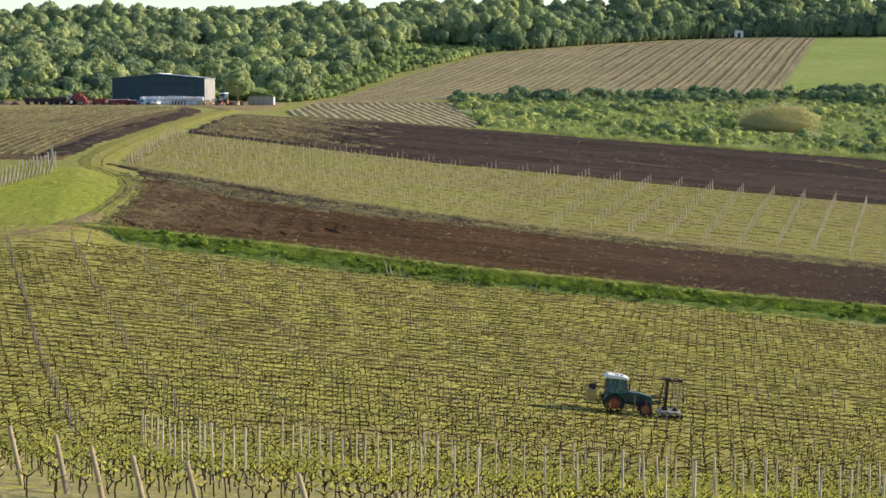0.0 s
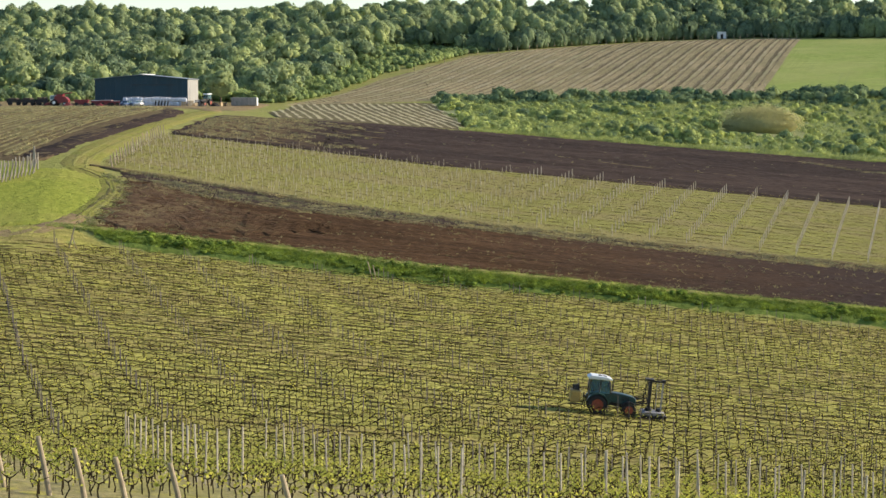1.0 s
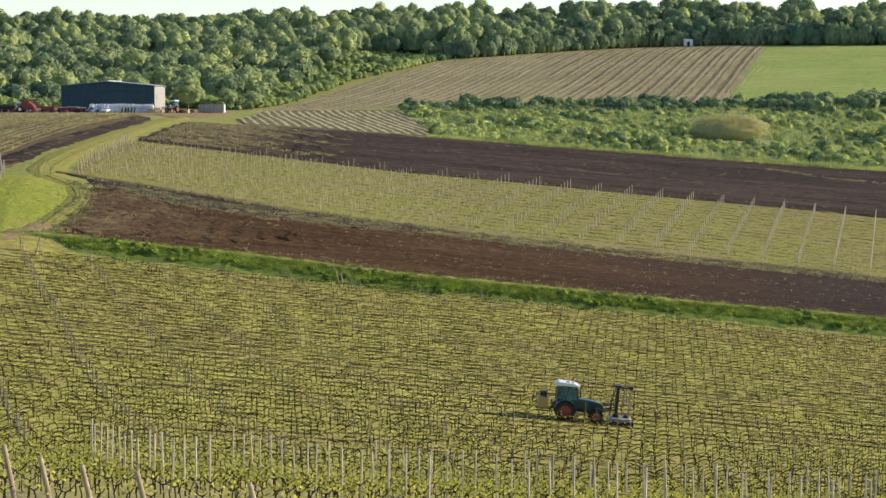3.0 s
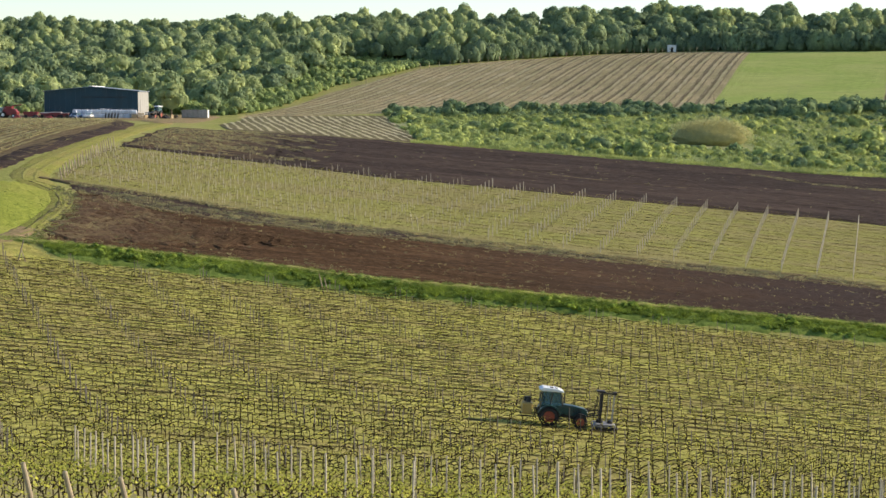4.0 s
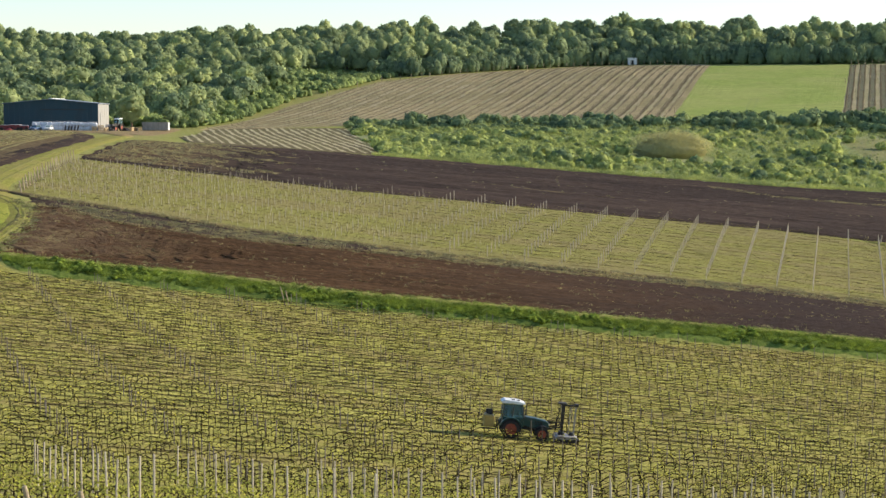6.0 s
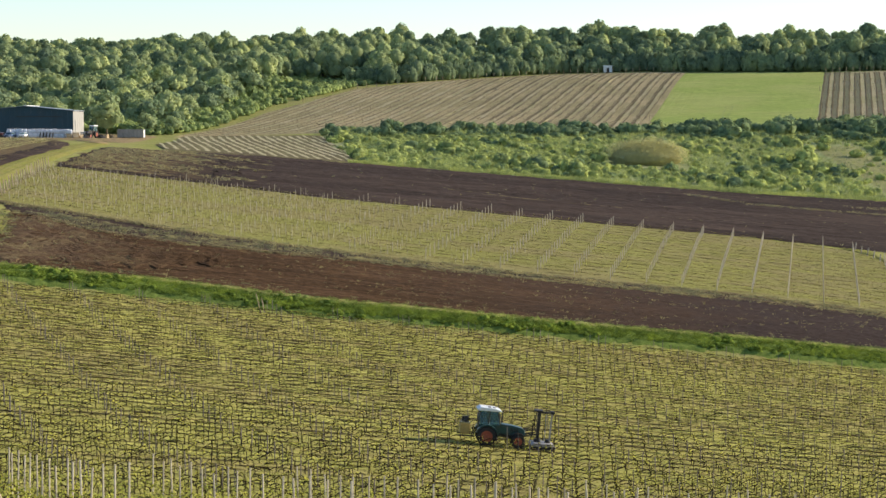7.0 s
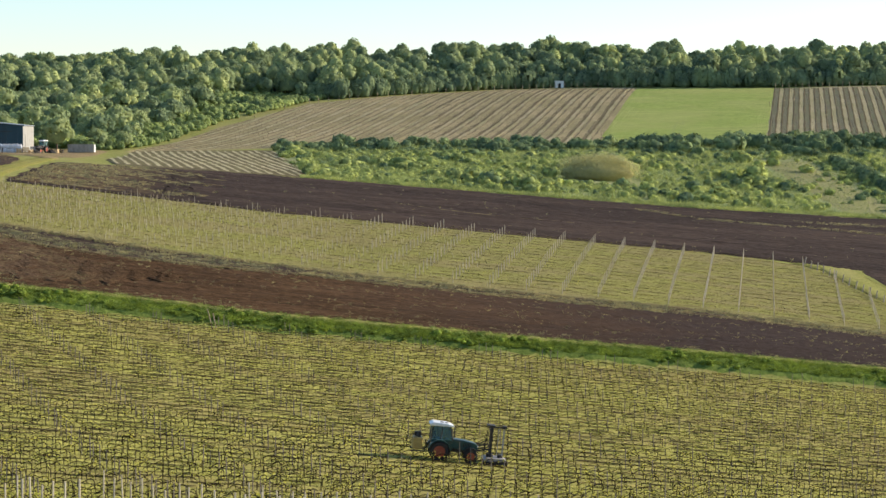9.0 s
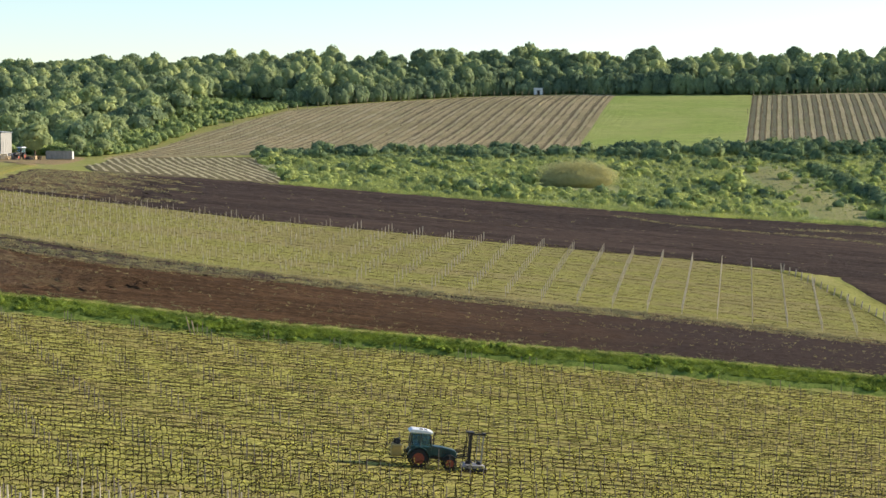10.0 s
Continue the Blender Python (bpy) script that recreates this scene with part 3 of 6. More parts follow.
def crown(count, size, lobes, spread, squash=0.8, low=0.28, tall=1.0):
    """Leaf clumps over uneven lobes on a dome: a crown about 2 wide and 2 * tall high, round (0, 0, tall)."""
    d = rng.normal(size=(lobes, 3))
    d /= np.linalg.norm(d, axis=1)[:, None]
    d[:, 2] = np.abs(d[:, 2]) * 1.1 - 0.35
    centres = d * spread * rng.uniform(0.7, 1.25, (lobes, 1)) * np.array([1, 1, tall]) + (0, 0, tall)
    radii = rng.uniform(0.27, 0.5, lobes)
    centres[0], radii[0] = (0, 0, tall * 0.9), 0.62
    which = rng.choice(lobes, count, p=radii ** 2 / (radii ** 2).sum())
    d = rng.normal(size=(count, 3))
    d /= np.linalg.norm(d, axis=1)[:, None]
    d[:, 2] = np.where((d[:, 2] < -0.3) & (rng.random(count) < 0.35), -d[:, 2], d[:, 2])
    p = centres[which] + d * radii[which, None] * rng.uniform(0.8, 1.04, (count, 1)) * np.array([1, 1, squash])
    p[:, 2] = np.maximum(p[:, 2], low + 0.1 * rng.random(count))
    return leaf_quads(p, d, size)


def quad_ball(n):
    """A ball of quads: the six faces of a cube in n by n, drawn onto the sphere."""
    t = np.linspace(-1, 1, n + 1)
    u, w = np.meshgrid(t, t)
    u, w, one = u.ravel(), w.ravel(), np.ones((n + 1) ** 2)
    sides = [(one, u, w), (-one, w, u), (w, one, u), (u, -one, w), (u, w, one), (w, u, -one)]
    v = np.concatenate([np.stack(q, 1) for q in sides])
    v = np.tan(v * math.pi / 4)
    v /= np.linalg.norm(v, axis=1)[:, None]
    key, back = np.unique(np.round(v, 5), axis=0, return_inverse=True)
    f = np.concatenate([grid_faces(n + 1, n + 1) + k * (n + 1) ** 2 for k in range(6)])
    return key, back.ravel()[f]


def kept(v, f, ok):
    """The faces that are ok, with their corners alone."""
    f = f[ok]
    used_v, back = np.unique(f, return_inverse=True)
    return v[used_v], back.reshape(f.shape)


def higher(form, z):
    v, f = form
    return kept(v, f, v[f][:, :, 2].mean(1) > z)


def mass(count, size, lobes, spread, squash=0.85, low=0.1, tall=1.0, n=3, big=0.5, uneven=0.1, skirt=0.62):
    """A crown of rounded leaf masses with loose leaf clumps over them, about 2 wide and 2 * tall high."""
    d = rng.normal(size=(lobes, 3))
    d /= np.linalg.norm(d, axis=1)[:, None]
    d[:, 2] = np.abs(d[:, 2]) * 1.3 - skirt
    centres = d * spread * rng.uniform(0.75, 1.2, (lobes, 1)) * np.array([1, 1, tall]) + (0, 0, tall * 0.95)
    radii = rng.uniform(0.5, 1.0, lobes) * big * np.where(d[:, 2] < -0.2, 0.8, 1.0)
    centres[0], radii[0] = (0, 0, tall * 0.85), 0.74
    ball_v, ball_f = quad_ball(n)
    parts = []

    def buried(p, own):
        gap = np.linalg.norm((p[:, None] - centres[None]) / np.array([1, 1, squash]), axis=2) / radii[None]
        gap[np.arange(len(p)), own] = 9
        return gap.min(1) < 0.86

    for k in range(lobes):
        v = centres[k] + ball_v * (radii[k] * 0.93 * (1 + uneven * rng.normal(size=(len(ball_v), 1)).clip(-1.6, 1.6))) * np.array([1, 1, squash])
        v[:, 2] = np.maximum(v[:, 2], low * 0.6)
        mid = v[ball_f].mean(1)
        parts.append(kept(v, ball_f, ~buried(mid, np.full(len(mid), k)) & (mid[:, 2] - centres[k, 2] > -0.55 * radii[k])))
    which = rng.choice(lobes, count, p=radii ** 2 / (radii ** 2).sum())
    d = rng.normal(size=(count, 3))
    d[:, 2] = np.where(d[:, 2] < -0.3, -d[:, 2], d[:, 2])
    d /= np.linalg.norm(d, axis=1)[:, None]
    p = centres[which] + d * radii[which, None] * rng.uniform(0.92, 1.1, (count, 1)) * np.array([1, 1, squash])
    ok = ~buried(p, which) & (p[:, 2] > low)
    parts.append(leaf_quads(p[ok], d[ok], size))
    return joined(parts)


def trunk_vf(height, r, limbs=4, reach=0.5):
    """A tapered trunk with limbs, as triangles and quads of one size."""
    parts = [tube_vf([(0, 0, -0.04), (0.02, 0.01, height * 0.5), (0.0, 0.03, height)], [r, r * 0.7, r * 0.35], 5, False)]
    for k in range(limbs):
        a, z = k * 2.4 + 0.5, height * (0.45 + 0.12 * k)
        parts.append(tube_vf([(0, 0, z), (reach * 0.5 * math.cos(a), reach * 0.5 * math.sin(a), z + 0.22), (reach * math.cos(a), reach * math.sin(a), z + 0.5)], [r * 0.5, r * 0.3, r * 0.12], 4, False))
    return joined([(v, np.array(f)) for v, f in parts])


def inside(x, lo, hi):
    return (x > lo) & (x < hi)


# Woods on the hill: trees stand beyond this edge.
WOOD_EDGE = [(-260, 436), (-100, 434), (-60, 438), (-38, 432), (-33, 440), (-15, 524), (14, 592), (43, 616), (86, 641), (110, 641), (134, 631), (176, 608), (340, 602)]
TREES = [(mass(470, 0.17, 15, 0.7, 0.85, 0.03, 0.85, 2, 0.42, 0.16), trunk_vf(0.8, 0.06)) for k in range(4)] + [(mass(520, 0.16, 12, 0.6, 0.85, 0.03, 0.92, 3, 0.52, 0.13, 0.3), trunk_vf(0.95, 0.055)) for k in range(4)]
SHRUBS = [mass(90, 0.24, 5, 0.5, 0.8, 0.03, 0.5, 2) for k in range(4)]
SMALL_SHRUBS = [mass(40, 0.36, 3, 0.5, 0.8, 0.03, 0.5, 2) for k in range(4)]
spots = []
for yy in np.arange(430, 722, 6.4):
    for xx in np.arange(-0.29 * yy, 0.41 * yy, 5.9):
        x, y = xx + rng.uniform(-3.2, 3.2), yy + rng.uniform(-3.2, 3.2)
        deep = y - edge(WOOD_EDGE, x)
        if deep < 0 or (-60 < x < 18 and deep < (16 if x < -36 else 26 + 52 * math.exp(-((x + 14) / 17) ** 2)) + 5 * wave(x * 0.2, y * 0.2)) or (x > 40 and deep > 66):
            continue
        ridge = x > 18 or y > 600
        r = rng.choice([3.2, 3.6, 4.0, 4.4, 4.9] if ridge else [2.3, 2.9, 3.5, 4.2, 5.2]) * rng.uniform(0.9, 1.12) * (0.62 if deep < 22 and x < 20 else 1.0) * (0.85 if x < 0 and y < 520 else 1.0)
        spots.append((deep, x, y, float(land(x, y)), rng.uniform(0, 6.28), r, r * rng.uniform(0.92, 1.12) * (1.3 if ridge else 1.12), int(ridge)))
spots.sort()
protos = []
for k, (c, t) in enumerate(TREES):
    root = thing("tree", "broadleaf tree in fresh green leaf at the edge of the wood", "tree", group="trees at the edge of the wood")
    for nm, (v, f), m in (("trunk", t, BARK), ("crown", c, SPRING_LEAF if k % 4 in (1, 2) else TREE_LEAF)):
        o = new(nm, fill(nm, v, f, m, smooth=True))
        o.parent = root
    protos.append(root)
used = set()
for i, (deep, x, y, z, a, r, h, ridge) in enumerate(spots[:240]):
    k = i % 4 + 4 * ridge
    m = pose(x, y, z - 0.1, 0, 0, math.degrees(a))
    ob = protos[k] if k not in used else copy_thing(protos[k], m)
    used.add(k)
    ob.matrix_world = m @ Matrix.Diagonal((r, r, h, 1))
for x, y, r, h in ((-51.0, 428, 4.6, 5.6), (-41.5, 432, 3.0, 3.6), (-35.5, 436, 2.6, 3.0)):
    m = pose(x, y, float(land(x, y)) - 0.1, 0, 0, 40 * r)
    copy_thing(protos[1], m).matrix_world = m @ Matrix.Diagonal((r, r, h, 1))
rest = spots[240:]
leaf_parts, wood_parts, kinds = [], [], []
for k, (c, t) in enumerate(TREES):
    group = [q for q in rest[k % 4::4] if q[7] == k // 4]
    for form, rows in ((c, [q[1:7] for q in group if q[0] < 24]), (higher(c, 0.5), [q[1:7] for q in group if q[0] >= 24])):
        if rows:
            leaf_parts.append(strewn(form, rows))
            kinds.append(np.full(len(leaf_parts[-1][1]), int(k % 4 in (1, 2))))
            wood_parts.append(strewn(trunk_vf(0.9, 0.055, 2), rows))
v, f = joined(leaf_parts)
woods = tagged(new("woods", fill("woods", v, f, [TREE_LEAF, SPRING_LEAF], np.concatenate(kinds), True)), "dense green broadleaf wood covering the hillside", "woods", kind="stuff")
v, f = joined(wood_parts)
piece_ob = new("trunks", fill("trunks", v, f, BARK))
piece_ob.parent = woods

# Dark understorey along the edge of the wood.
rows = []
for k in range(1100):
    x = rng.uniform(12, 262)
    y = edge(WOOD_EDGE, x) + (rng.uniform(-7, 3) if k < 750 else rng.uniform(3, 40)) + (24 * max(1 - (x - 12) / 14, 0))
    r = rng.uniform(1.8, 3.6)
    rows.append((x, y, float(land(x, y)) - 0.1, rng.uniform(0, 6.28), r, r * rng.uniform(1.3, 2.3)))
v, f = joined([strewn(SHRUBS[k], rows[k::4]) for k in range(4)])
tagged(new("understorey", fill("understorey", v, f, smooth=True, mats=TREE_LEAF)), "dark green understorey along the wood edge", "shrubs", kind="stuff")

# Shrubs along the foot of the wood and the lane.
rows = []
for k in range(1250):
    x = rng.uniform(-115, 18) if k < 200 else rng.uniform(-52, 20)
    deep = rng.uniform(-5, 24) if x < -36 else rng.uniform(-4, 34 + 56 * math.exp(-((x + 14) / 17) ** 2))
    y = edge(WOOD_EDGE, x) + deep
    if -80 < x < -48 and y < 436:
        continue
    r = rng.uniform(0.6, 1.6) + (0.6 + 0.02 * max(deep, 0)) * max(wave(x * 0.15, y * 0.1, 7.0) + 0.4, 0)
    rows.append((x, y, float(land(x, y)) - 0.1, rng.uniform(0, 6.28), r, r * rng.uniform(0.9, 1.5)))
v, f = joined([strewn(SHRUBS[k], rows[k::4]) for k in range(4)])
tagged(new("undergrowth", fill("undergrowth", v, f, smooth=True, mats=UNDER_LEAF)), "bright green shrubs along the foot of the wood", "shrubs", kind="stuff")

# Scrub between the ploughed strip and the upper vineyard.
rows, dark_rows = [], []
for k in range(2400):
    y = rng.uniform(303, 456)
    x = rng.uniform(8 - (y - 305) * 0.045, 0.43 * y)
    if y < edge(SOIL2_FAR, x) + 5 or y > edge(SCRUB_FAR, x) or inside(x, 58, 78) and inside(y, 338, 362):
        continue
    clearing = y < 418 and 103.5 + (y - 300) * 0.13 < x < 117 + (y - 300) * 0.14
    if clearing and rng.random() < 0.86:
        continue
    clump = wave(x * 0.22, y * 0.12, 4.0) + 0.25 * (y > 425)
    r = rng.uniform(0.45, 1.3) + max(clump, 0) * rng.uniform(0.5, 2.2)
    (dark_rows if y > 425 or rng.random() < 0.2 else rows).append((x, y, float(land(x, y)) - 0.1, rng.uniform(0, 6.28), r, r * rng.uniform(0.75, 1.2)))
large, small = [q for q in rows if q[4] > 1.05], [q for q in rows if q[4] <= 1.05]
v, f = joined([strewn(SHRUBS[k], large[k::4]) for k in range(4)] + [strewn(SMALL_SHRUBS[k], small[k::4]) for k in range(4)])
tagged(new("scrub", fill("scrub", v, f, SCRUB_LEAF, smooth=True)), "low yellow-green scrub scattered over rough grass", "scrub", kind="stuff")
v, f = joined([strewn(SHRUBS[k], dark_rows[k::4]) for k in range(4)])
tagged(new("scrub", fill("scrub", v, f, SHRUB_LEAF, smooth=True)), "darker green thorn scrub among the rough grass", "scrub", kind="stuff")
# Hedge along the top of the scrub and the one that crosses the clearing.
for k in range(270):
    if k > 189:
        x = rng.uniform(100, 205)
        y = edge(SCRUB_FAR, x) - rng.uniform(0, 16)
        r = rng.uniform(1.8, 3.4)
    elif k < 110:
        x = 2 + k * 1.75 + rng.uniform(-1, 1)
        y = edge(SCRUB_FAR, x) - rng.uniform(0, 15) - 8 * max(wave(x * 0.12, x * 0.05, 2.0), 0)
        r = rng.uniform(0.9, 2.7) * (0.85 if x < 60 else 1.15 if x < 105 else 1.4)
    else:
        s = (k - 110) / 79
        x, y = 139 - 11 * s + rng.uniform(-1.5, 1.5), 410 - 88 * s + rng.uniform(-2, 2)
        r = rng.uniform(1.5, 2.4)
    ob = new("shrub", bpy.data.meshes.get(f"shrub_form_{k % 4}") or fill(f"shrub_form_{k % 4}", *SHRUBS[k % 4], SHRUB_LEAF, smooth=True))
    ob.matrix_world = pose(x, y, float(land(x, y)) - 0.1, 0, 0, rng.uniform(0, 360)) @ Matrix.Diagonal((r, r, r * rng.uniform(0.9, 1.3), 1))
    tagged(ob, "dense dark green hedge shrub above rough grass", "shrub", "hedge shrubs")

# The broad yellow willow bush.
c1 = crown(27000, 0.027, 90, 0.46, 0.8, 0.0, 0.42)
core_v, core_f = quad_ball(8)
core_v = core_v * (1 + 0.05 * rng.normal(size=(len(core_v), 1)).clip(-1.5, 1.5)) * (0.72, 0.72, 0.34) + (0, 0, 0.34)
c1 = joined([c1, (core_v, core_f)])
ob = new("willow_bush", fill("willow_bush", *c1, YELLOW_LEAF, smooth=True))
ob.matrix_world = pose(68, 350, float(land(68, 350)) - 0.9) @ Matrix.Diagonal((10.2, 6.4, 7.0, 1))
tagged(ob, "broad rounded bush with pale yellow twigs", "bush")
# ---- vineyards ----
def vine_wood(seed, low=False, height=0.34, arm=1.2, thick=1.0, staked=0.4, arch=1.0):
    """A bare vine: an upright trunk, a stake, and a cane bent over and tied along the row."""
    r = np.random.default_rng(seed)
    h, lean = (height * r.uniform(0.88, 1.12) if low else 0.58 + 0.08 * arch * r.uniform(-1, 1)), r.uniform(-0.05, 0.05)
    n = 3
    parts = [tube_vf([(0, 0, -0.05), (lean * 0.3, r.uniform(-0.04, 0.04), h * 0.5), (lean, 0, h)], np.array([0.026, 0.022, 0.022]) * thick ** 2, n, False)]
    reach = arm * r.uniform(0.8, 1.15)
    if low:
        rise = r.uniform(0.1, 0.2)
        arc = [(lean - reach * q, r.uniform(-0.03, 0.03), h + rise * math.sin(min(q / 0.2, 1) * math.pi / 2) * (1 - 0.75 * max(q - 0.2, 0) / 0.8) + r.uniform(-0.03, 0.03)) for q in (0, 0.2, 0.6, 1)]
    else:
        rise, sag = arch * r.uniform(0.05, 0.2), arch * r.uniform(0.08, 0.34)
        arc = [(lean - reach * q, r.uniform(-0.03, 0.03), h + rise * math.sin(min(q / 0.16, 1) * math.pi / 2) - (rise + sag) * max(q - 0.16, 0) ** 1.6 + arch * r.uniform(-0.035, 0.035)) for q in (0, 0.07, 0.16, 0.32, 0.55, 0.78, 1)]
    parts.append(tube_vf(arc, np.linspace(0.038, 0.026, len(arc)) * thick, n, False))
    if r.random() < 0.3 and not low:
        parts.append(tube_vf([(lean, 0, h), (lean + 0.12, 0.02, h + 0.1), (lean + 0.45, 0, h - 0.05)], np.array([0.034, 0.03, 0.022]) * thick, n, False))
    if r.random() < staked and not low:
        parts.append(tube_vf([(lean + 0.03, 0.03, -0.05), (lean + 0.04, 0.03, r.uniform(0.8, 1.05))], np.array([0.021, 0.019]) * thick, n, False))
    return joined([(v, np.array(f)) for v, f in parts]), arc


def shoots(arc, count, size, seed, up=0.12):
    r = np.random.default_rng(seed)
    a = np.array(arc)
    p = np.stack([np.interp(r.uniform(0, len(a) - 1, count), np.arange(len(a)), a[:, k]) for k in range(3)], 1)
    p += r.normal(size=(count, 3)) * 0.05 + np.array([0, 0, up]) * r.random((count, 1))
    return leaf_quads(p, r.normal(size=(count, 3)) * 0.5 + np.array([0, 0, 0.6]), size)


VINES = [(vine_wood(k, arm=1.02, thick=1.0)[0], shoots(vine_wood(k, arm=1.02)[1], 9, 0.11, k)) for k in range(10)]
FAR_VINES = [(vine_wood(20 + k, thick=0.88, staked=0.2, arch=0.45)[0], shoots(vine_wood(20 + k, arch=0.45)[1], 6, 0.12, k)) for k in range(8)]
LOW_VINES = [(vine_wood(40 + k, True, thick=0.62)[0], shoots(vine_wood(40 + k, True)[1], 5, 0.1, k)) for k in range(5)]


def leafy_vine(seed):
    """A gnarled upright trunk with short spurs and a loose head of young leaves."""
    r = np.random.default_rng(seed)
    h = r.uniform(0.62, 0.85)
    bend = r.uniform(-0.07, 0.07, (3, 2))
    stem = [(0, 0, -0.05), (*bend[0], h * 0.35), (*bend[1], h * 0.7), (*bend[2], h)]
    parts = [tube_vf(stem, [0.036, 0.028, 0.026, 0.032], 4, False)]
    for side in (-1, 1):
        parts.append(tube_vf([stem[3], (bend[2][0] + side * 0.12, bend[2][1], h + 0.06), (bend[2][0] + side * r.uniform(0.18, 0.34), bend[2][1], h + r.uniform(0.1, 0.3))], [0.026, 0.02, 0.012], 4, False))
    p = np.array(stem[3]) + r.normal(size=(15, 3)) * (0.2, 0.09, 0.13) + (0, 0, 0.14)
    wood = joined([(v, np.array(f)) for v, f in parts])
    return wood, leaf_quads(p, r.normal(size=(15, 3)) * 0.5 + np.array([0, 0, 0.6]), 0.125)


def vine_things(forms, places, label, group):
    made = []
    for i, (x, y, z, a, w, h) in enumerate(places):
        k = i % len(forms)
        m = pose(x, y, z, 0, 0, math.degrees(a))
        if i < len(forms):
            root = thing("grapevine", label, "vine", group=group)
            for nm, (v, f), mt in (("trunk_and_cane", forms[k][0], CANE), ("foliage", forms[k][1], VINE_LEAF)):
                o = new(nm, fill(nm, v, f, mt))
                o.parent = root
                if nm == "foliage":
                    tagged(o, kind="stuff")
            root.matrix_world = m @ Matrix.Diagonal((w, w, h, 1))
            made.append(root)
        else:
            copy_thing(made[k], m).matrix_world = m @ Matrix.Diagonal((w, w, h, 1))


def vine_stuff(name, forms, places, label):
    if not len(places):
        return
    wood = joined([strewn(forms[k][0], places[k::len(forms)]) for k in range(len(forms))])
    root = tagged(new(name, fill(name, *wood, CANE)), label, "vines", kind="stuff")
    leaf = new("foliage", fill("foliage", *joined([strewn(forms[k][1], places[k::len(forms)]) for k in range(len(forms))]), VINE_LEAF))
    leaf.parent = root


LEAFY = [leafy_vine(60 + k) for k in range(8)]
POST_SKEW = -0.29
ROW = 1.62
VINE_STEP = 0.72
near_rows = [103.6 + ROW * (k + 0.5) for k in range(-39, 34)]
leafy_at, vine_at, post_near, post_far = [], [], [], []
for y in near_rows:
    first_vine = -16.5 + POST_SKEW * (y - 75.5)
    first_vine += VINE_STEP * math.ceil((-0.27 * y - 4 - first_vine) / VINE_STEP)
    for step in range(int((0.67 * y + 8) / VINE_STEP)):
        x = first_vine + VINE_STEP * step + rng.uniform(-0.07, 0.07)
        loose = 1.0 if y < 100 else 0.35
        yy = y + loose * rng.uniform(-0.07, 0.07)
        if x < -33 and y > 150 or rng.random() < 0.03:
            continue
        row = (x, yy, float(land(x, yy)) + 0.05, loose * rng.uniform(-0.1, 0.1) + (math.pi if rng.random() < 0.2 else 0), rng.uniform(0.68, 0.82), 0.74 + loose * rng.uniform(-0.08, 0.08))
        (leafy_at if y < 72 + 3 * wave(x * 0.1, y, 2.0) else vine_at).append(row)
    for n in range(0 if y < 71 else -8, 22):
        x = (-12.2 - 0.31 * (y - 69) if y < 71 else -16.5 + POST_SKEW * (y - 75.5)) + 6.0 * n
        if max(-0.27 * y - 4, -15.5 if y < 71 else -60) < x < 0.4 * y + 4 and y > 45:
            (post_near if y < 71 else post_far).append((x + rng.uniform(-0.1, 0.1), y, float(land(x, y)) - 0.2, rng.uniform(0, 6), 1, rng.uniform(0.92, 1.08)))
vine_things(LEAFY, leafy_at[:140], "vine with fresh yellow-green leaves in a near row", "leafy vines")
vine_stuff("leafy_vines", LEAFY, leafy_at[140:], "rows of vines with fresh yellow-green leaves")
vine_at.sort(key=lambda p: p[1])
vine_things(VINES, vine_at[:160], "bare pruned vine with a bent cane over grass", "bare vines")
middle = sum(p[1] < 112 for p in vine_at)
vine_stuff("vine_rows", VINES, vine_at[160:middle], "rows of bare pruned vines with bent canes")
vine_stuff("vine_rows", FAR_VINES, vine_at[middle:], "farther rows of bare pruned vines over grass")

POST = tube_vf([(0, 0, 0), (0, 0, 1.0), (0.01, 0, 2.05)], [0.034, 0.032, 0.03], 6)
post_mesh = piece("post", [POST], POST_PALE)
for i, (x, y, z, a, w, h) in enumerate(post_near):
    ob = post_mesh if i == 0 else new("post", post_mesh.data)
    ob.matrix_world = pose(x, y, z, rng.uniform(-2, 2), rng.uniform(-2, 2), math.degrees(a)) @ Matrix.Diagonal((1, 1, h, 1))
    ob.name = "vineyard_post"
    tagged(ob, "slim pale concrete post in a vine row", "post", "posts of the near vine rows")
v4, f4 = tube_vf([(0, 0, 0), (0, 0, 1.5)], [0.029, 0.026], 4, False)
post_far.sort(key=lambda p: p[1])
grey_post = fill("grey_post", v4, f4, POST_GREY)
for x, y, z, a, w, h in post_far[:190]:
    ob = new("vineyard_post", grey_post)
    ob.matrix_world = pose(x, y, z, rng.uniform(-2, 2), rng.uniform(-2, 2), math.degrees(a)) @ Matrix.Diagonal((1, 1, h, 1))
    tagged(ob, "slim grey wooden post in a bare vine row", "post", "posts of the bare vine rows")
tagged(new("vineyard_posts", fill("vineyard_posts", *strewn((v4, np.array(f4)), post_far[190:]), POST_GREY)), "slim grey posts along the farther vine rows", "posts", kind="stuff")

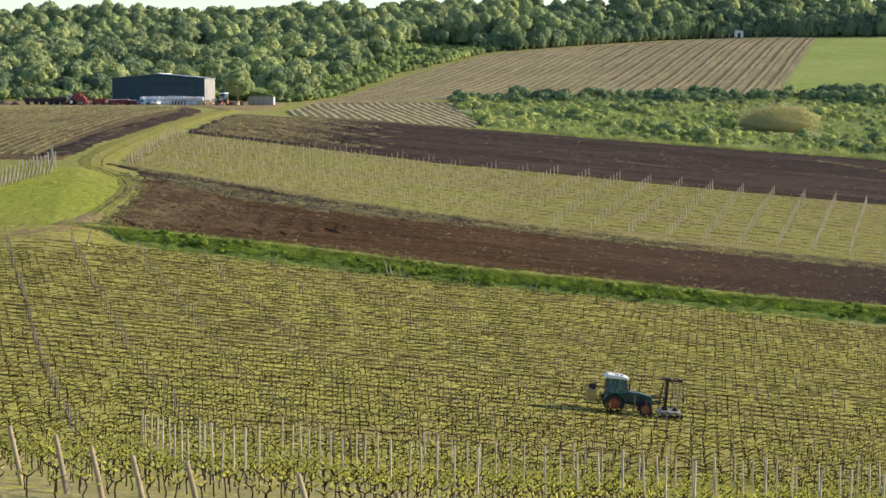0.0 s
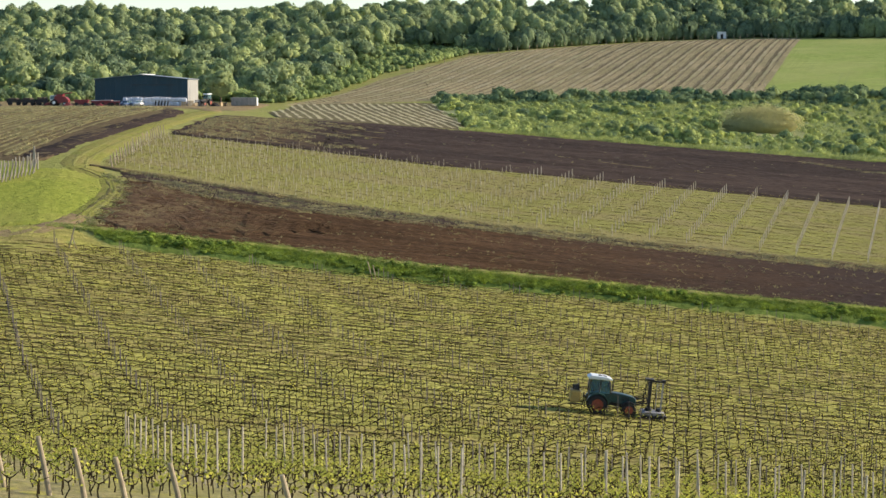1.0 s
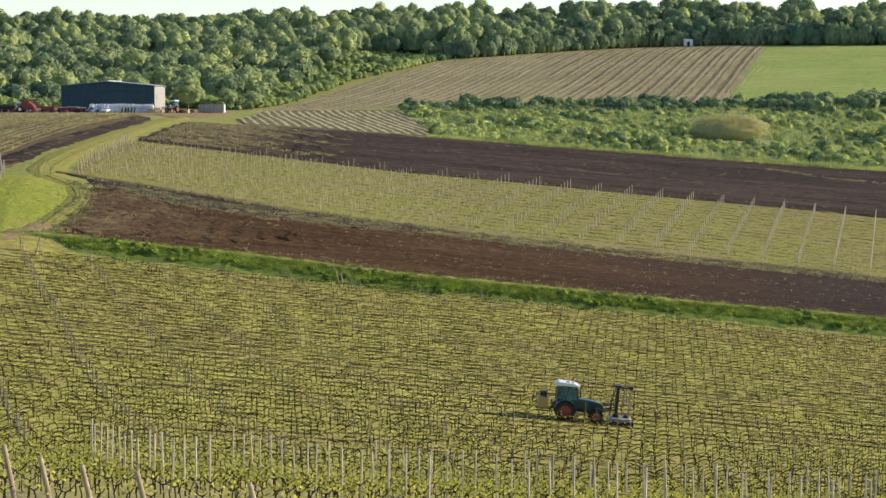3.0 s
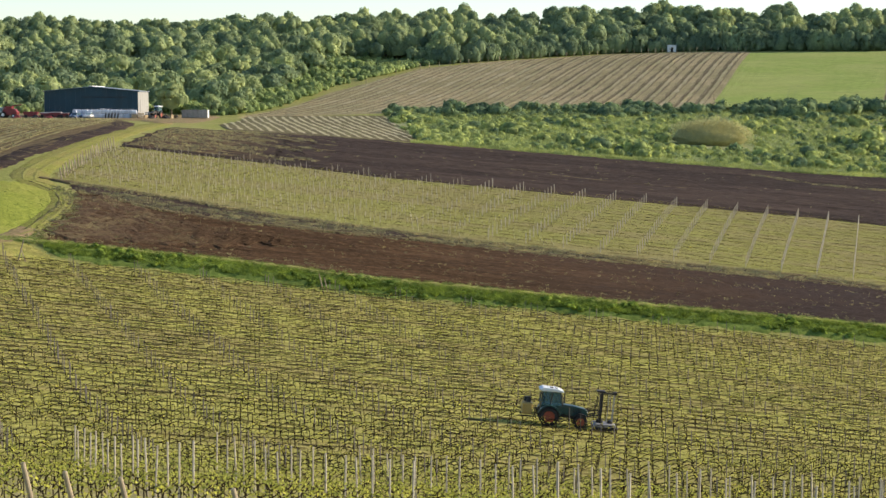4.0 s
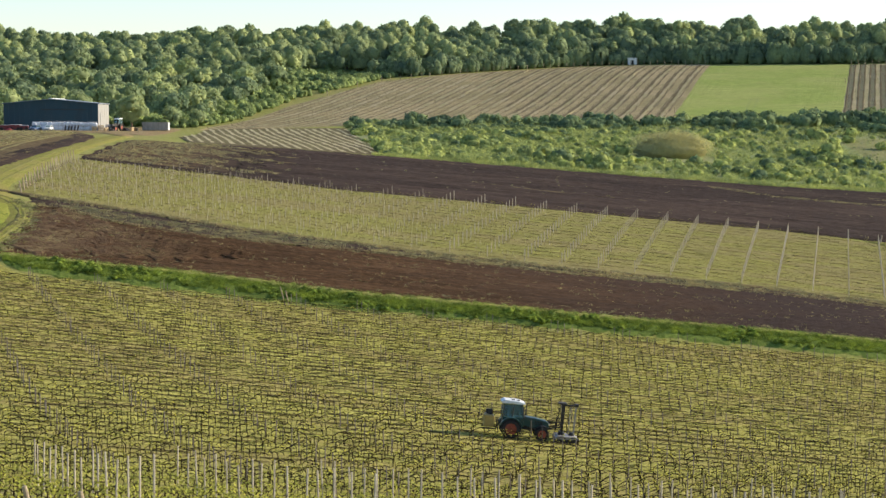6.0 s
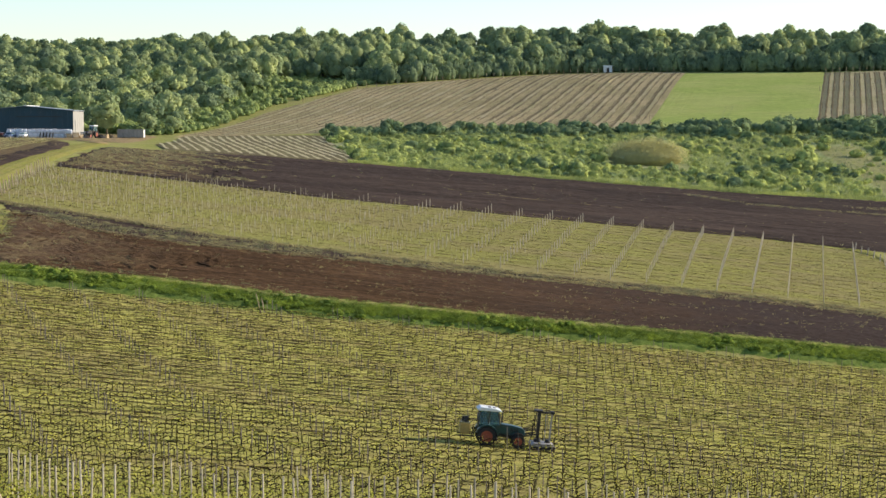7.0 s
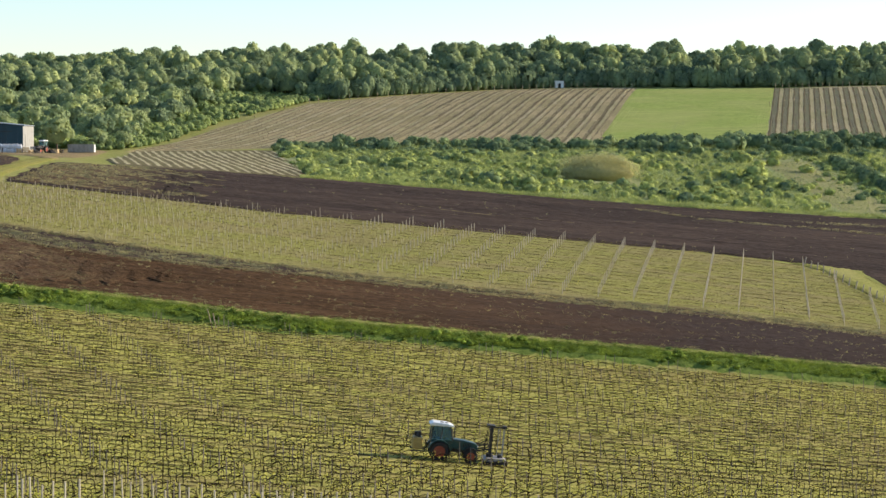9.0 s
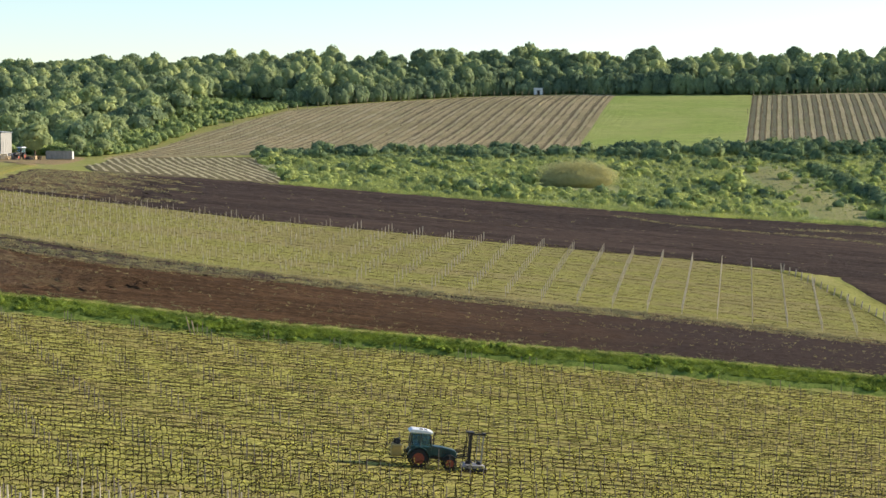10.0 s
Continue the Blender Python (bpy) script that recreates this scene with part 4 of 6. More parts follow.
# Thick leaning end posts.
for x, y, long in ((-10.92, 44.0, 2.0), (-9.45, 42.6, 1.93), (-8.34, 41.6, 1.78), (-7.12, 40.6, 1.73), (-5.7, 39.9, 1.74), (-2.93, 38.9, 1.72), (-0.75, 38.0, 1.5)):
    ob = piece("end_post", [tube_vf([(0, 0, 0), (0.01, 0.01, 1.0), (0, 0, long)], [0.072, 0.068, 0.062], 9)], POST_WOOD, bevel=0.008)
    ob.matrix_world = pose(x, y, float(land(x, y)) - 0.3, rng.uniform(-3, 3), -12 + rng.uniform(-2, 2), 0)
    tagged(ob, "thick leaning wooden end post of a vine row", "post", "leaning end posts")

# Vineyard beyond the ditch.
band_vines, band_posts, band_stakes = [], [], []
for k in range(20):
    y0 = 190.2 + 2.4 * k
    x = -37.5 + rng.uniform(0, 1)
    while x < 82:
        x += rng.uniform(0.5, 0.66)
        y = y0 + (edge(BAND_NEAR, x) - 188) * (1 - k / 20)
        if y < edge(BAND_FAR, x) - 0.5 and y > edge(BAND_NEAR, x) + 0.8:
            band_vines.append((x, y, float(land(x, y)) + 0.1, rng.uniform(-0.1, 0.1) + (math.pi if rng.random() < 0.5 else 0), rng.uniform(0.5, 0.62), rng.uniform(0.55, 0.75)))
            if rng.random() < 0.45 and x < 30 * rng.random():
                band_stakes.append((x + 0.1, y, float(land(x, y)), 0, 1, rng.uniform(0.8, 1.1)))
    for n in range(-25, 26):
        x = 56.9 + 4.22 * n + 0.274 * (y0 - 230)
        y = y0 + (edge(BAND_NEAR, x) - 188) * (1 - k / 20)
        if -37 < x < 81 and edge(BAND_NEAR, x) + 0.5 < y < edge(BAND_FAR, x) + 0.5:
            band_posts.append((x, y, float(land(x, y)), 0, 0.65 if x < 12 else 1, rng.uniform(0.95, 1.05) * (0.85 if x < 12 else 1)))
vine_stuff("vine_rows", LOW_VINES, band_vines, "rows of bare vines in the vineyard beyond the ditch")
v5, f5 = tube_vf([(0, 0, 0), (0, 0, 1.3)], [0.042, 0.038], 4, False)
tagged(new("vineyard_posts", fill("vineyard_posts", *strewn((v5, np.array(f5)), band_posts), POST_PALE)), "pale posts standing in lines across the vine rows", "posts", kind="stuff")
v6, f6 = tube_vf([(0, 0, 0), (0, 0, 0.62)], [0.015, 0.013], 3, False)
tagged(new("vine_stakes", fill("vine_stakes", *strewn((v6, np.array(f6)), band_stakes), POST_PALE)), "thin pale stakes beside the vines", "stakes", kind="stuff")

# End posts of those rows, and the fence of the plot beside the meadow.
END = piece("end_post", [tube_vf([(0, 0, 0), (0, 0, 1.65)], [0.085, 0.07], 6)], POST_WOOD)
first = True
GREY_END = fill("grey_post", *[np.array(q) if k == 0 else q for k, q in enumerate(tube_vf([(0, 0, 0), (0, 0, 1.65)], [0.08, 0.07], 6))], POST_DARK)
def end_post(x, y, lean, label, group, tall=1.0):
    global first
    ob = END if first else new("end_post", GREY_END if "grey" in label else END.data)
    first = False
    ob.matrix_world = pose(x, y, float(land(x, y)) - 0.1, rng.uniform(-4, 4), lean + rng.uniform(-3, 3), rng.uniform(-10, 10)) @ Matrix.Diagonal((1, 1, tall * rng.uniform(0.9, 1.08), 1))
    tagged(ob, label, "post", group)
for k in range(22):
    end_post(-35.4 - 1.0 * k / 21, 194 + 45 * k / 21, -8, "leaning pale wooden end post beside the grass lane", "end posts by the lane")
    end_post(edge([(0, 80.8), (21, 74.5)], k), 195 + 37 * k / 21, 8, "leaning grey end post beside the green headland", "end posts by the headland", 0.75)
for k in range(20):
    s = k / 19
    end_post(-47.5 + 5 * s, 173.5 + 12 * s, 14, "leaning grey wooden post at the edge of the meadow", "posts by the meadow", 1.3)
    end_post(-47.8 + 4.8 * s + 0.4, 176 + 12.5 * s, 4, "grey wooden post in the plot by the meadow", "posts in the plot", 1.2)
for k in range(8):
    end_post(-42.5 - 2.6 * k / 7, 186.3 + 11 * k / 7, 6, "grey wooden post at the edge of the meadow", "posts by the meadow")

# Rows on the hill: low vines, and posts along the top.
hill = []
for xs, near, far, slope, gap in (((-34, 134), UPPER_NEAR, UPPER_FAR, 0.295, 2.6), ((137, 270), EAST_NEAR, EAST_FAR, 0.29, 2.45)):
    for a in np.arange(xs[0] - 80, xs[1] + 80, gap):
        y = np.arange(400.0, 650.0, 4.0) + rng.uniform(0, 2)
        x = a + slope * (y - 450)
        ok = (x > xs[0]) & (x < xs[1]) & (y > edge(near, x) + 0.5) & (y < edge(far, x) - 1.5)
        for xx, yy in zip(x[ok], y[ok]):
            hill.append((xx, yy, float(land(xx, yy)) + 0.1, 1.29 + rng.uniform(-0.2, 0.2), 1.2, rng.uniform(0.8, 1.1)))
        if ok.sum() > 3:
            xe, ye = x[ok][-1], y[ok][-1] + 2
            ob = new("end_post", END.data)
            ob.matrix_world = pose(xe, ye, float(land(xe, ye)) - 0.1, -6, 0, 0) @ Matrix.Diagonal((1.0, 1.0, 1.15, 1))
            tagged(ob, "wooden end post along the top of the hill vineyard", "post", "end posts along the wood")
wood = joined([strewn(LOW_VINES[k][0], hill[k::5]) for k in range(5)])
tagged(new("vine_rows", fill("vine_rows", *wood, CANE)), "rows of bare vines on the hill", "vines", kind="stuff")

# Bare earth under the rows beyond the ditch, darkened to paint their shade too.
parts = []
for k in range(20):
    x = np.arange(-37.0, 82.0, 1.0)
    y = 190.2 + 2.4 * k + (edge(BAND_NEAR, x) - 188) * (1 - k / 20)
    on = (y < edge(BAND_FAR, x) - 0.5) & (y > edge(BAND_NEAR, x) + 0.8) & (wave(x * 0.8, x * 0 + k * 2.3, 4.0) > -0.25 + 0.5 * (x < 5))
    X, Y = np.repeat(x[:, None], 2, 1), y[:, None] + np.array([-0.11, 0.11]) * rng.uniform(0.4, 1.5, (len(x), 2))
    parts.append((np.stack([X, Y, land(X, Y) + 0.1], 2).reshape(-1, 3), grid_faces(2, len(x))[on[:-1] & on[1:]]))

# Bare earth under the near rows, broken by grass; its dark paints row shade.
for y in near_rows[18:]:
    x = np.arange(-0.27 * y - 4, 0.4 * y + 4, 0.6)
    on = wave(x * 0.9, np.full_like(x, y * 3.1), 6.0) > (-0.3 if y < 100 else -0.6)
    on &= rng.random(len(x)) > 0.06
    w = (0.12 + 0.05 * min(max((y - 90) / 40, 0), 1)) * (1 + 0.5 * rng.normal(size=(len(x), 2)).clip(-1.5, 1.5)) * (1 + 0.5 * wave(x * 0.5, np.full_like(x, y * 1.7), 3.0))[:, None]
    X = np.repeat(x[:, None], 2, 1)
    Y = y + np.stack([-w[:, 0], w[:, 1]], 1)
    f = grid_faces(2, len(x))[on[:-1]]
    parts.append((np.stack([X, Y, land(X, Y) + 0.11], 2).reshape(-1, 3), f))
tagged(new("row_soil", fill("row_soil", *joined(parts), UNDER_ROW)), "strips of bare brown earth and painted shade under the vine rows", "soil", kind="structure")


# ---- grass tufts and weeds ----
def tuft(blades, height, spread, wide, seed):
    r = np.random.default_rng(seed)
    v, f = [], []
    for k in range(blades):
        a, b = r.uniform(0, 6.28), r.uniform(0, 6.28)
        o = np.array([math.cos(a), math.sin(a), 0]) * spread * r.random()
        s = np.array([math.cos(b), math.sin(b), 0]) * wide
        tip = o + np.array([math.cos(a) * spread, math.sin(a) * spread, height * r.uniform(0.6, 1.1)])
        v += [o - s - (0, 0, 0.05), o + s - (0, 0, 0.05), tip]
        f.append([3 * k, 3 * k + 1, 3 * k + 2])
    return np.array(v), np.array(f)


def tufts(name, places, forms, mat, label):
    v, f = joined([strewn(forms[k], places[k::len(forms)]) for k in range(len(forms))])
    return tagged(new(name, fill(name, v, f, mat)), label, "grass", kind="stuff")


def spread_out(count, xs, near, far, scale, keep=None):
    x = rng.uniform(xs[0], xs[1], count)
    y = edge(near, x) + (edge(far, x) - edge(near, x)) * rng.random(count)
    ok = np.ones(count, bool) if keep is None else keep(x, y)
    x, y = x[ok], y[ok]
    s = scale * rng.uniform(0.6, 1.4, len(x))
    return np.stack([x, y, land(x, y) + 0.04, rng.uniform(0, 6.28, len(x)), s, s * rng.uniform(0.8, 1.3, len(x))], 1)


def moved(line, d):
    return [(x, y + d) for x, y in line]


LONG = [tuft(8, 0.55, 0.3, 0.035, k) for k in range(4)]
WEEDS = [tuft(7, 0.26, 0.26, 0.085, 40 + k) for k in range(4)]
SHORT = [tuft(6, 0.22, 0.2, 0.03, 20 + k) for k in range(4)]
tufts("bank_grass", spread_out(15000, (-31.5, 78), moved(DITCH_NEAR, 0.7), moved(BANK_TOP, -0.3), 0.42), LONG, GRASS_LEAF, "lush tall green grass on the ditch bank")
# Blades paler than the bank's paint the lit edge along its top.
tufts("bank_grass", spread_out(4000, (-36, 78), moved(BANK_TOP, -1.1), moved(BANK_TOP, 0.2), 0.45), LONG, RIM_GRASS, "pale green grass along the bank top, sunlight put into its colour")
tufts("dry_weeds", spread_out(1300, (-29, 0), [(-29, 187.2), (-22, 184.3), (-15, 182.6), (4, 183.4)], [(-29, 190), (-22, 187.4), (-15, 186), (4, 186.4)], 0.6), WEEDS, DRY_LEAF, "yellow-green weeds in a ragged patch on dark soil")
tufts("dry_weeds", spread_out(2200, (-31, 70), moved(WEED_LINE, -1.2), moved(WEED_LINE, 1.6), 0.6), WEEDS, DRY_LEAF, "dry yellow weeds between ploughed soils")
tufts("dry_weeds", spread_out(2600, (-34, 90), moved(BAND_NEAR, -1.3), moved(BAND_NEAR, 0.6), 0.8), WEEDS, DRY_LEAF, "dry weeds at the edge of the vineyard")
tufts("soil_weeds", spread_out(2700, (-33, 90), WEED_LINE, BAND_NEAR, 0.75, lambda x, y: wave(x * 0.5, y * 2.0, 8.0) > 0.15), WEEDS, DRY_LEAF, "scattered weeds on dark soil")
tufts("soil_weeds", spread_out(2600, (-36, 120), SOIL2_NEAR, SOIL2_FAR, 0.5, lambda x, y: wave(x * 0.2, y * 1.3, 9.0) > 0.3), WEEDS, DRY_LEAF, "scattered weeds on the dark ploughed strip")
tufts("soil_weeds", spread_out(2600, (-33, -12), BANK_TOP, WEED_LINE, 0.55, lambda x, y: wave(x * 0.8, y * 0.9, 3.0) > 0.1 + (x + 30) * 0.04), WEEDS, DRY_LEAF, "weeds on the turning place of the ploughed soil")
tufts("scrub_margin", spread_out(3600, (6, 130), moved(SOIL2_FAR, 0.3), moved(SOIL2_FAR, 5), 0.9), LONG, SCRUB_GRASS, "pale green grass between ploughed soil and scrub")
tufts("scrub_grass", spread_out(19000, (8, 170), moved(SOIL2_FAR, 4), SCRUB_FAR, 1.5, lambda x, y: ~(((x > 103 + (y - 300) * 0.13) & (x < 118 + (y - 300) * 0.14) & (y < 416)) | (((x - 68) / 10) ** 2 + ((y - 345) / 14) ** 2 < 1))), LONG, SCRUB_GRASS, "tall rough grass among the scrub")
tufts("vineyard_grass", spread_out(26000, (-42, 66), [(-50, 60), (80, 60)], DITCH_NEAR, 0.65, lambda x, y: np.abs(x - 3) < 0.34 * y), SHORT, VINE_GRASS, "yellow-green grass tufts between the vine rows")
tufts("meadow_grass", spread_out(3000, (-52, -33), [(-52, 159), (-33, 165)], [(-52, 192), (-33, 182)], 0.4), SHORT, RIM_GRASS, "short green meadow grass")
tufts("field_weeds", spread_out(5000, (-75, -42), [(-75, 200), (-42, 200)], [(-75, 370), (-53, 340), (-42, 290)], 0.9, lambda x, y: (wave(x * 1.8, y * 0.12, 5.0) > 0.1) & (x < -47.2)), WEEDS, DRY_LEAF, "yellow weeds in lines across the tilled field")
old_grass = spread_out(5200, (100, 140), [(100, 303), (140, 303)], [(100, 412), (140, 412)], 1.3, lambda x, y: (x > 103 + (y - 300) * 0.13) & (x < 119 + (y - 300) * 0.14))
tufts("old_weeds", old_grass[3000:], WEEDS, DRY_LEAF, "dry pale weeds in the abandoned plot")
tufts("old_grass", old_grass[:3000], SHORT, SCRUB_GRASS, "rough pale grass in the abandoned plot")
tufts("soil_weeds", spread_out(2600, (-32, 90), BANK_TOP, WEED_LINE, 0.45, lambda x, y: wave(x * 0.3, y * 1.1, 3.0) > -0.1), WEEDS, DRY_LEAF, "small pale weeds scattered over ploughed soil")
tufts("dry_weeds", spread_out(2000, (4, 44), moved(BAND_NEAR, -4.4), moved(BAND_NEAR, -0.2), 0.7, lambda x, y: wave(x * 0.35, y * 1.6, 5.0) > -0.1), WEEDS, DRY_LEAF, "pale dry weeds over dark soil along the vineyard")
tufts("soil_weeds", spread_out(1300, (-30, 78), moved(BANK_TOP, 0.3), moved(BANK_TOP, 2.2), 0.4, lambda x, y: wave(x * 0.5, y * 1.1, 1.0) > -0.1), WEEDS, DRY_LEAF, "small pale weeds along the edge of the ploughed soil")
# Tussocks on the bank; paler blades paint sunlight on those along its top.
for count, span, size, mat, label in ((560, (0.15, 0.85), (0.16, 0.4), GRASS_LEAF, "dark green tussocks on the ditch bank"), (420, (0.7, 1.05), (0.12, 0.28), RIM_GRASS, "tussocks along the bank top, sunlight put into their paler colour")):
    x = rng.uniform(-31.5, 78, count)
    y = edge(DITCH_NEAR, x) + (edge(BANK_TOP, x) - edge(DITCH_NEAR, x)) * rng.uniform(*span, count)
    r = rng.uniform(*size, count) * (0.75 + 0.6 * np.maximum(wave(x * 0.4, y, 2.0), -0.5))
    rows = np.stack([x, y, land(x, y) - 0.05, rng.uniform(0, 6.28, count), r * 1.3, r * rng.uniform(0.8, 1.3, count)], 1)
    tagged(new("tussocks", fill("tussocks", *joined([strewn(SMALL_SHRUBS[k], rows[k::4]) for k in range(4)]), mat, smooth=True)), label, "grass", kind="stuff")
tufts("soil_weeds", spread_out(4200, (-35, -7), [(-35, 244), (-4, 242), (6, 241)], [(-35, 300), (-14, 298), (-4, 268), (6, 258)], 0.9, lambda x, y: wave(x * 0.5, y * 0.5, 3.0) > (x + 20) * 0.05), WEEDS, DRY_LEAF, "weeds over the end of the ploughed strip")
tufts("weed_line", np.concatenate([spread_out(420, (63, 118), [(63.7, 285.8), (72.3, 276.8), (83.6, 275.8), (95, 275.8), (118, 270)], [(63.7, 288.2), (72.3, 279.2), (83.6, 278.2), (95, 278.2), (118, 274)], 0.8), spread_out(220, (90, 118), [(90, 283), (118, 290)], [(90, 286), (118, 294)], 0.8)]), WEEDS, DRY_LEAF, "pale weeds in a line across dark soil")

# Grass along the verge between the track and the ploughed soil.
VERGE = [(-32.6, 164.5), (-31.6, 170), (-31.4, 176), (-32.2, 183), (-35.2, 188.8)]
s = rng.uniform(0, 4, 1500)
x = np.interp(s, np.arange(5), [p[0] for p in VERGE]) + rng.normal(0, 0.55, 1500)
y = np.interp(s, np.arange(5), [p[1] for p in VERGE]) + rng.normal(0, 0.55, 1500)
w = rng.uniform(0.3, 0.75, 1500)
verge = np.stack([x, y, land(x, y) + 0.05, rng.uniform(0, 6.28, 1500), w, w * 0.8], 1)
tufts("verge_grass", verge[:950], SHORT, RIM_GRASS, "ragged green grass between the track and ploughed soil")
tufts("verge_weeds", verge[950:], WEEDS, DRY_LEAF, "dry weeds between the track and ploughed soil")

# Old rows in the abandoned plot: small dark plants in lines.
rows = []
for k in range(26):
    for q in range(24):
        x, y = 103 + 0.9 * k + 0.33 * q + rng.uniform(-0.5, 0.5), 303 + 4.2 * q + 0.5 * k
        if rng.random() < 0.45 and 103 + (y - 300) * 0.13 < x < 118 + (y - 300) * 0.14 and y < 412:
            w = rng.uniform(0.14, 0.34)
            rows.append((x, y, float(land(x, y)), rng.uniform(0, 6), w, w))
tagged(new("old_vines", fill("old_vines", *joined([strewn(SMALL_SHRUBS[k], rows[k::4]) for k in range(4)]), SHRUB_LEAF)), "small dark plants in old rows over pale grass", "plants", kind="stuff")
# ---- tractor ----
def pieces(name, shapes, mat, parent, label="", bevel=0.0):
    """Each shape as a part of its own."""
    return [piece(name, [shape], mat, parent, label, bevel) for shape in shapes]


GREEN_PAINT = solid("dark_green_paint", (0.012, 0.055, 0.05), 0.35, vary=0.3, dirty=0.35, gloss=0.5)
WHITE_PAINT = solid("white_paint", (0.72, 0.73, 0.72), 0.4, vary=0.2, dirty=0.15)
RED_RIM = solid("red_rim_paint", (0.28, 0.06, 0.03), 0.5, vary=0.3, dirty=0.35)
RUBBER = solid("tyre_rubber", (0.025, 0.023, 0.022), 0.85, vary=0.3, dirty=0.5)
DARK_METAL = solid("dark_metal", (0.035, 0.032, 0.03), 0.6, metal=0.3, vary=0.4, dirty=0.3)
GREY_METAL = solid("worn_grey_metal", (0.33, 0.31, 0.29), 0.55, metal=0.4, vary=0.4, dirty=0.4)
YELLOW_PLASTIC = solid("yellow_plastic", (0.42, 0.28, 0.08), 0.5, vary=0.3, dirty=0.3)
RED_PAINT = solid("red_machine_paint", (0.22, 0.034, 0.034), 0.5, vary=0.35, dirty=0.25)
BLUE_PAINT = solid("blue_car_paint", (0.06, 0.1, 0.18), 0.3, vary=0.2, dirty=0.1)
BAG_CLOTH = solid("white_woven_bag", (0.62, 0.64, 0.68), 0.8, vary=0.3, dirty=0.15)
TEAL_SHEET = solid("dark_teal_cladding", (0.007, 0.04, 0.062), 0.45, vary=0.25, scale=1.0, dirty=0.1)
PALE_SHEET = solid("pale_cladding", (0.35, 0.345, 0.32), 0.5, vary=0.2, scale=1.0, dirty=0.15)
ROOF_SHEET = solid("grey_roof_sheet", (0.3, 0.33, 0.34), 0.5, metal=0.2, vary=0.25, scale=1.0)
DULL_SHEET = solid("dull_container_sheet", (0.31, 0.285, 0.25), 0.6, metal=0.1, vary=0.4, scale=2.0, dirty=0.4)
CRATE_WOOD = solid("pale_crate_wood", (0.5, 0.38, 0.22), 0.8, vary=0.4)


def glass(name, tint=(0.24, 0.37, 0.39)):
    m, n, l = nodes_of(name)
    b = n["Principled BSDF"]
    b.inputs["Base Color"].default_value = (*tint, 1)
    b.inputs["Roughness"].default_value = 0.05
    b.inputs["Transmission Weight"].default_value = 0.75
    b.inputs["IOR"].default_value = 1.1
    return m


CAB_GLASS = glass("cab_glass")


def wheel(parent, x, y, r, wide, rim_mat):
    """A tyre with lugs on a dished rim; axle along y."""
    prof = [(r * 0.6, -wide * 0.5), (r * 0.86, -wide * 0.52), (r * 0.97, -wide * 0.4), (r, 0.0), (r * 0.97, wide * 0.4), (r * 0.86, wide * 0.52), (r * 0.6, wide * 0.5)]
    n, v, f = 24, [], []
    for k in range(n):
        a = k * 2 * math.pi / n
        v += [(x + p * math.cos(a), y + w, r + p * math.sin(a)) for p, w in prof]
    m = len(prof)
    for k in range(n):
        f += [[k * m + i, ((k + 1) % n) * m + i, ((k + 1) % n) * m + (i + 1) % m, k * m + (i + 1) % m] for i in range(m)]
    lugs = []
    for k in range(18):
        a = k * 2 * math.pi / 18
        for side in (-1, 1):
            b = box_vf((0, 0, 0), (0.035, wide * 0.55, 0.05))
            w = b[0] + (0, side * wide * 0.25, 0)
            w[:, 0] += side * (w[:, 1]) * 0.25
            c, s = math.cos(a), math.sin(a)
            p = np.stack([x + (r + w[:, 2]) * c - w[:, 0] * s, y + w[:, 1], r + (r + w[:, 2]) * s + w[:, 0] * c], 1)
            lugs.append((p, b[1]))
    tyre = piece("tyre", [(np.array(v), f)] + lugs, RUBBER, parent)
    disc = [tube_vf([(x, y - wide * 0.42, r), (x, y - wide * 0.2, r), (x, y + wide * 0.42, r)], [r * 0.6, r * 0.5, r * 0.6], 20)]
    hub = [tube_vf([(x, y - wide * 0.5, r), (x, y - wide * 0.2, r)], [r * 0.2, r * 0.24], 12)]
    rim = piece("rim", disc, rim_mat, tyre, "painted steel rim")
    piece("hub", hub, rim_mat, tyre)
    return tyre


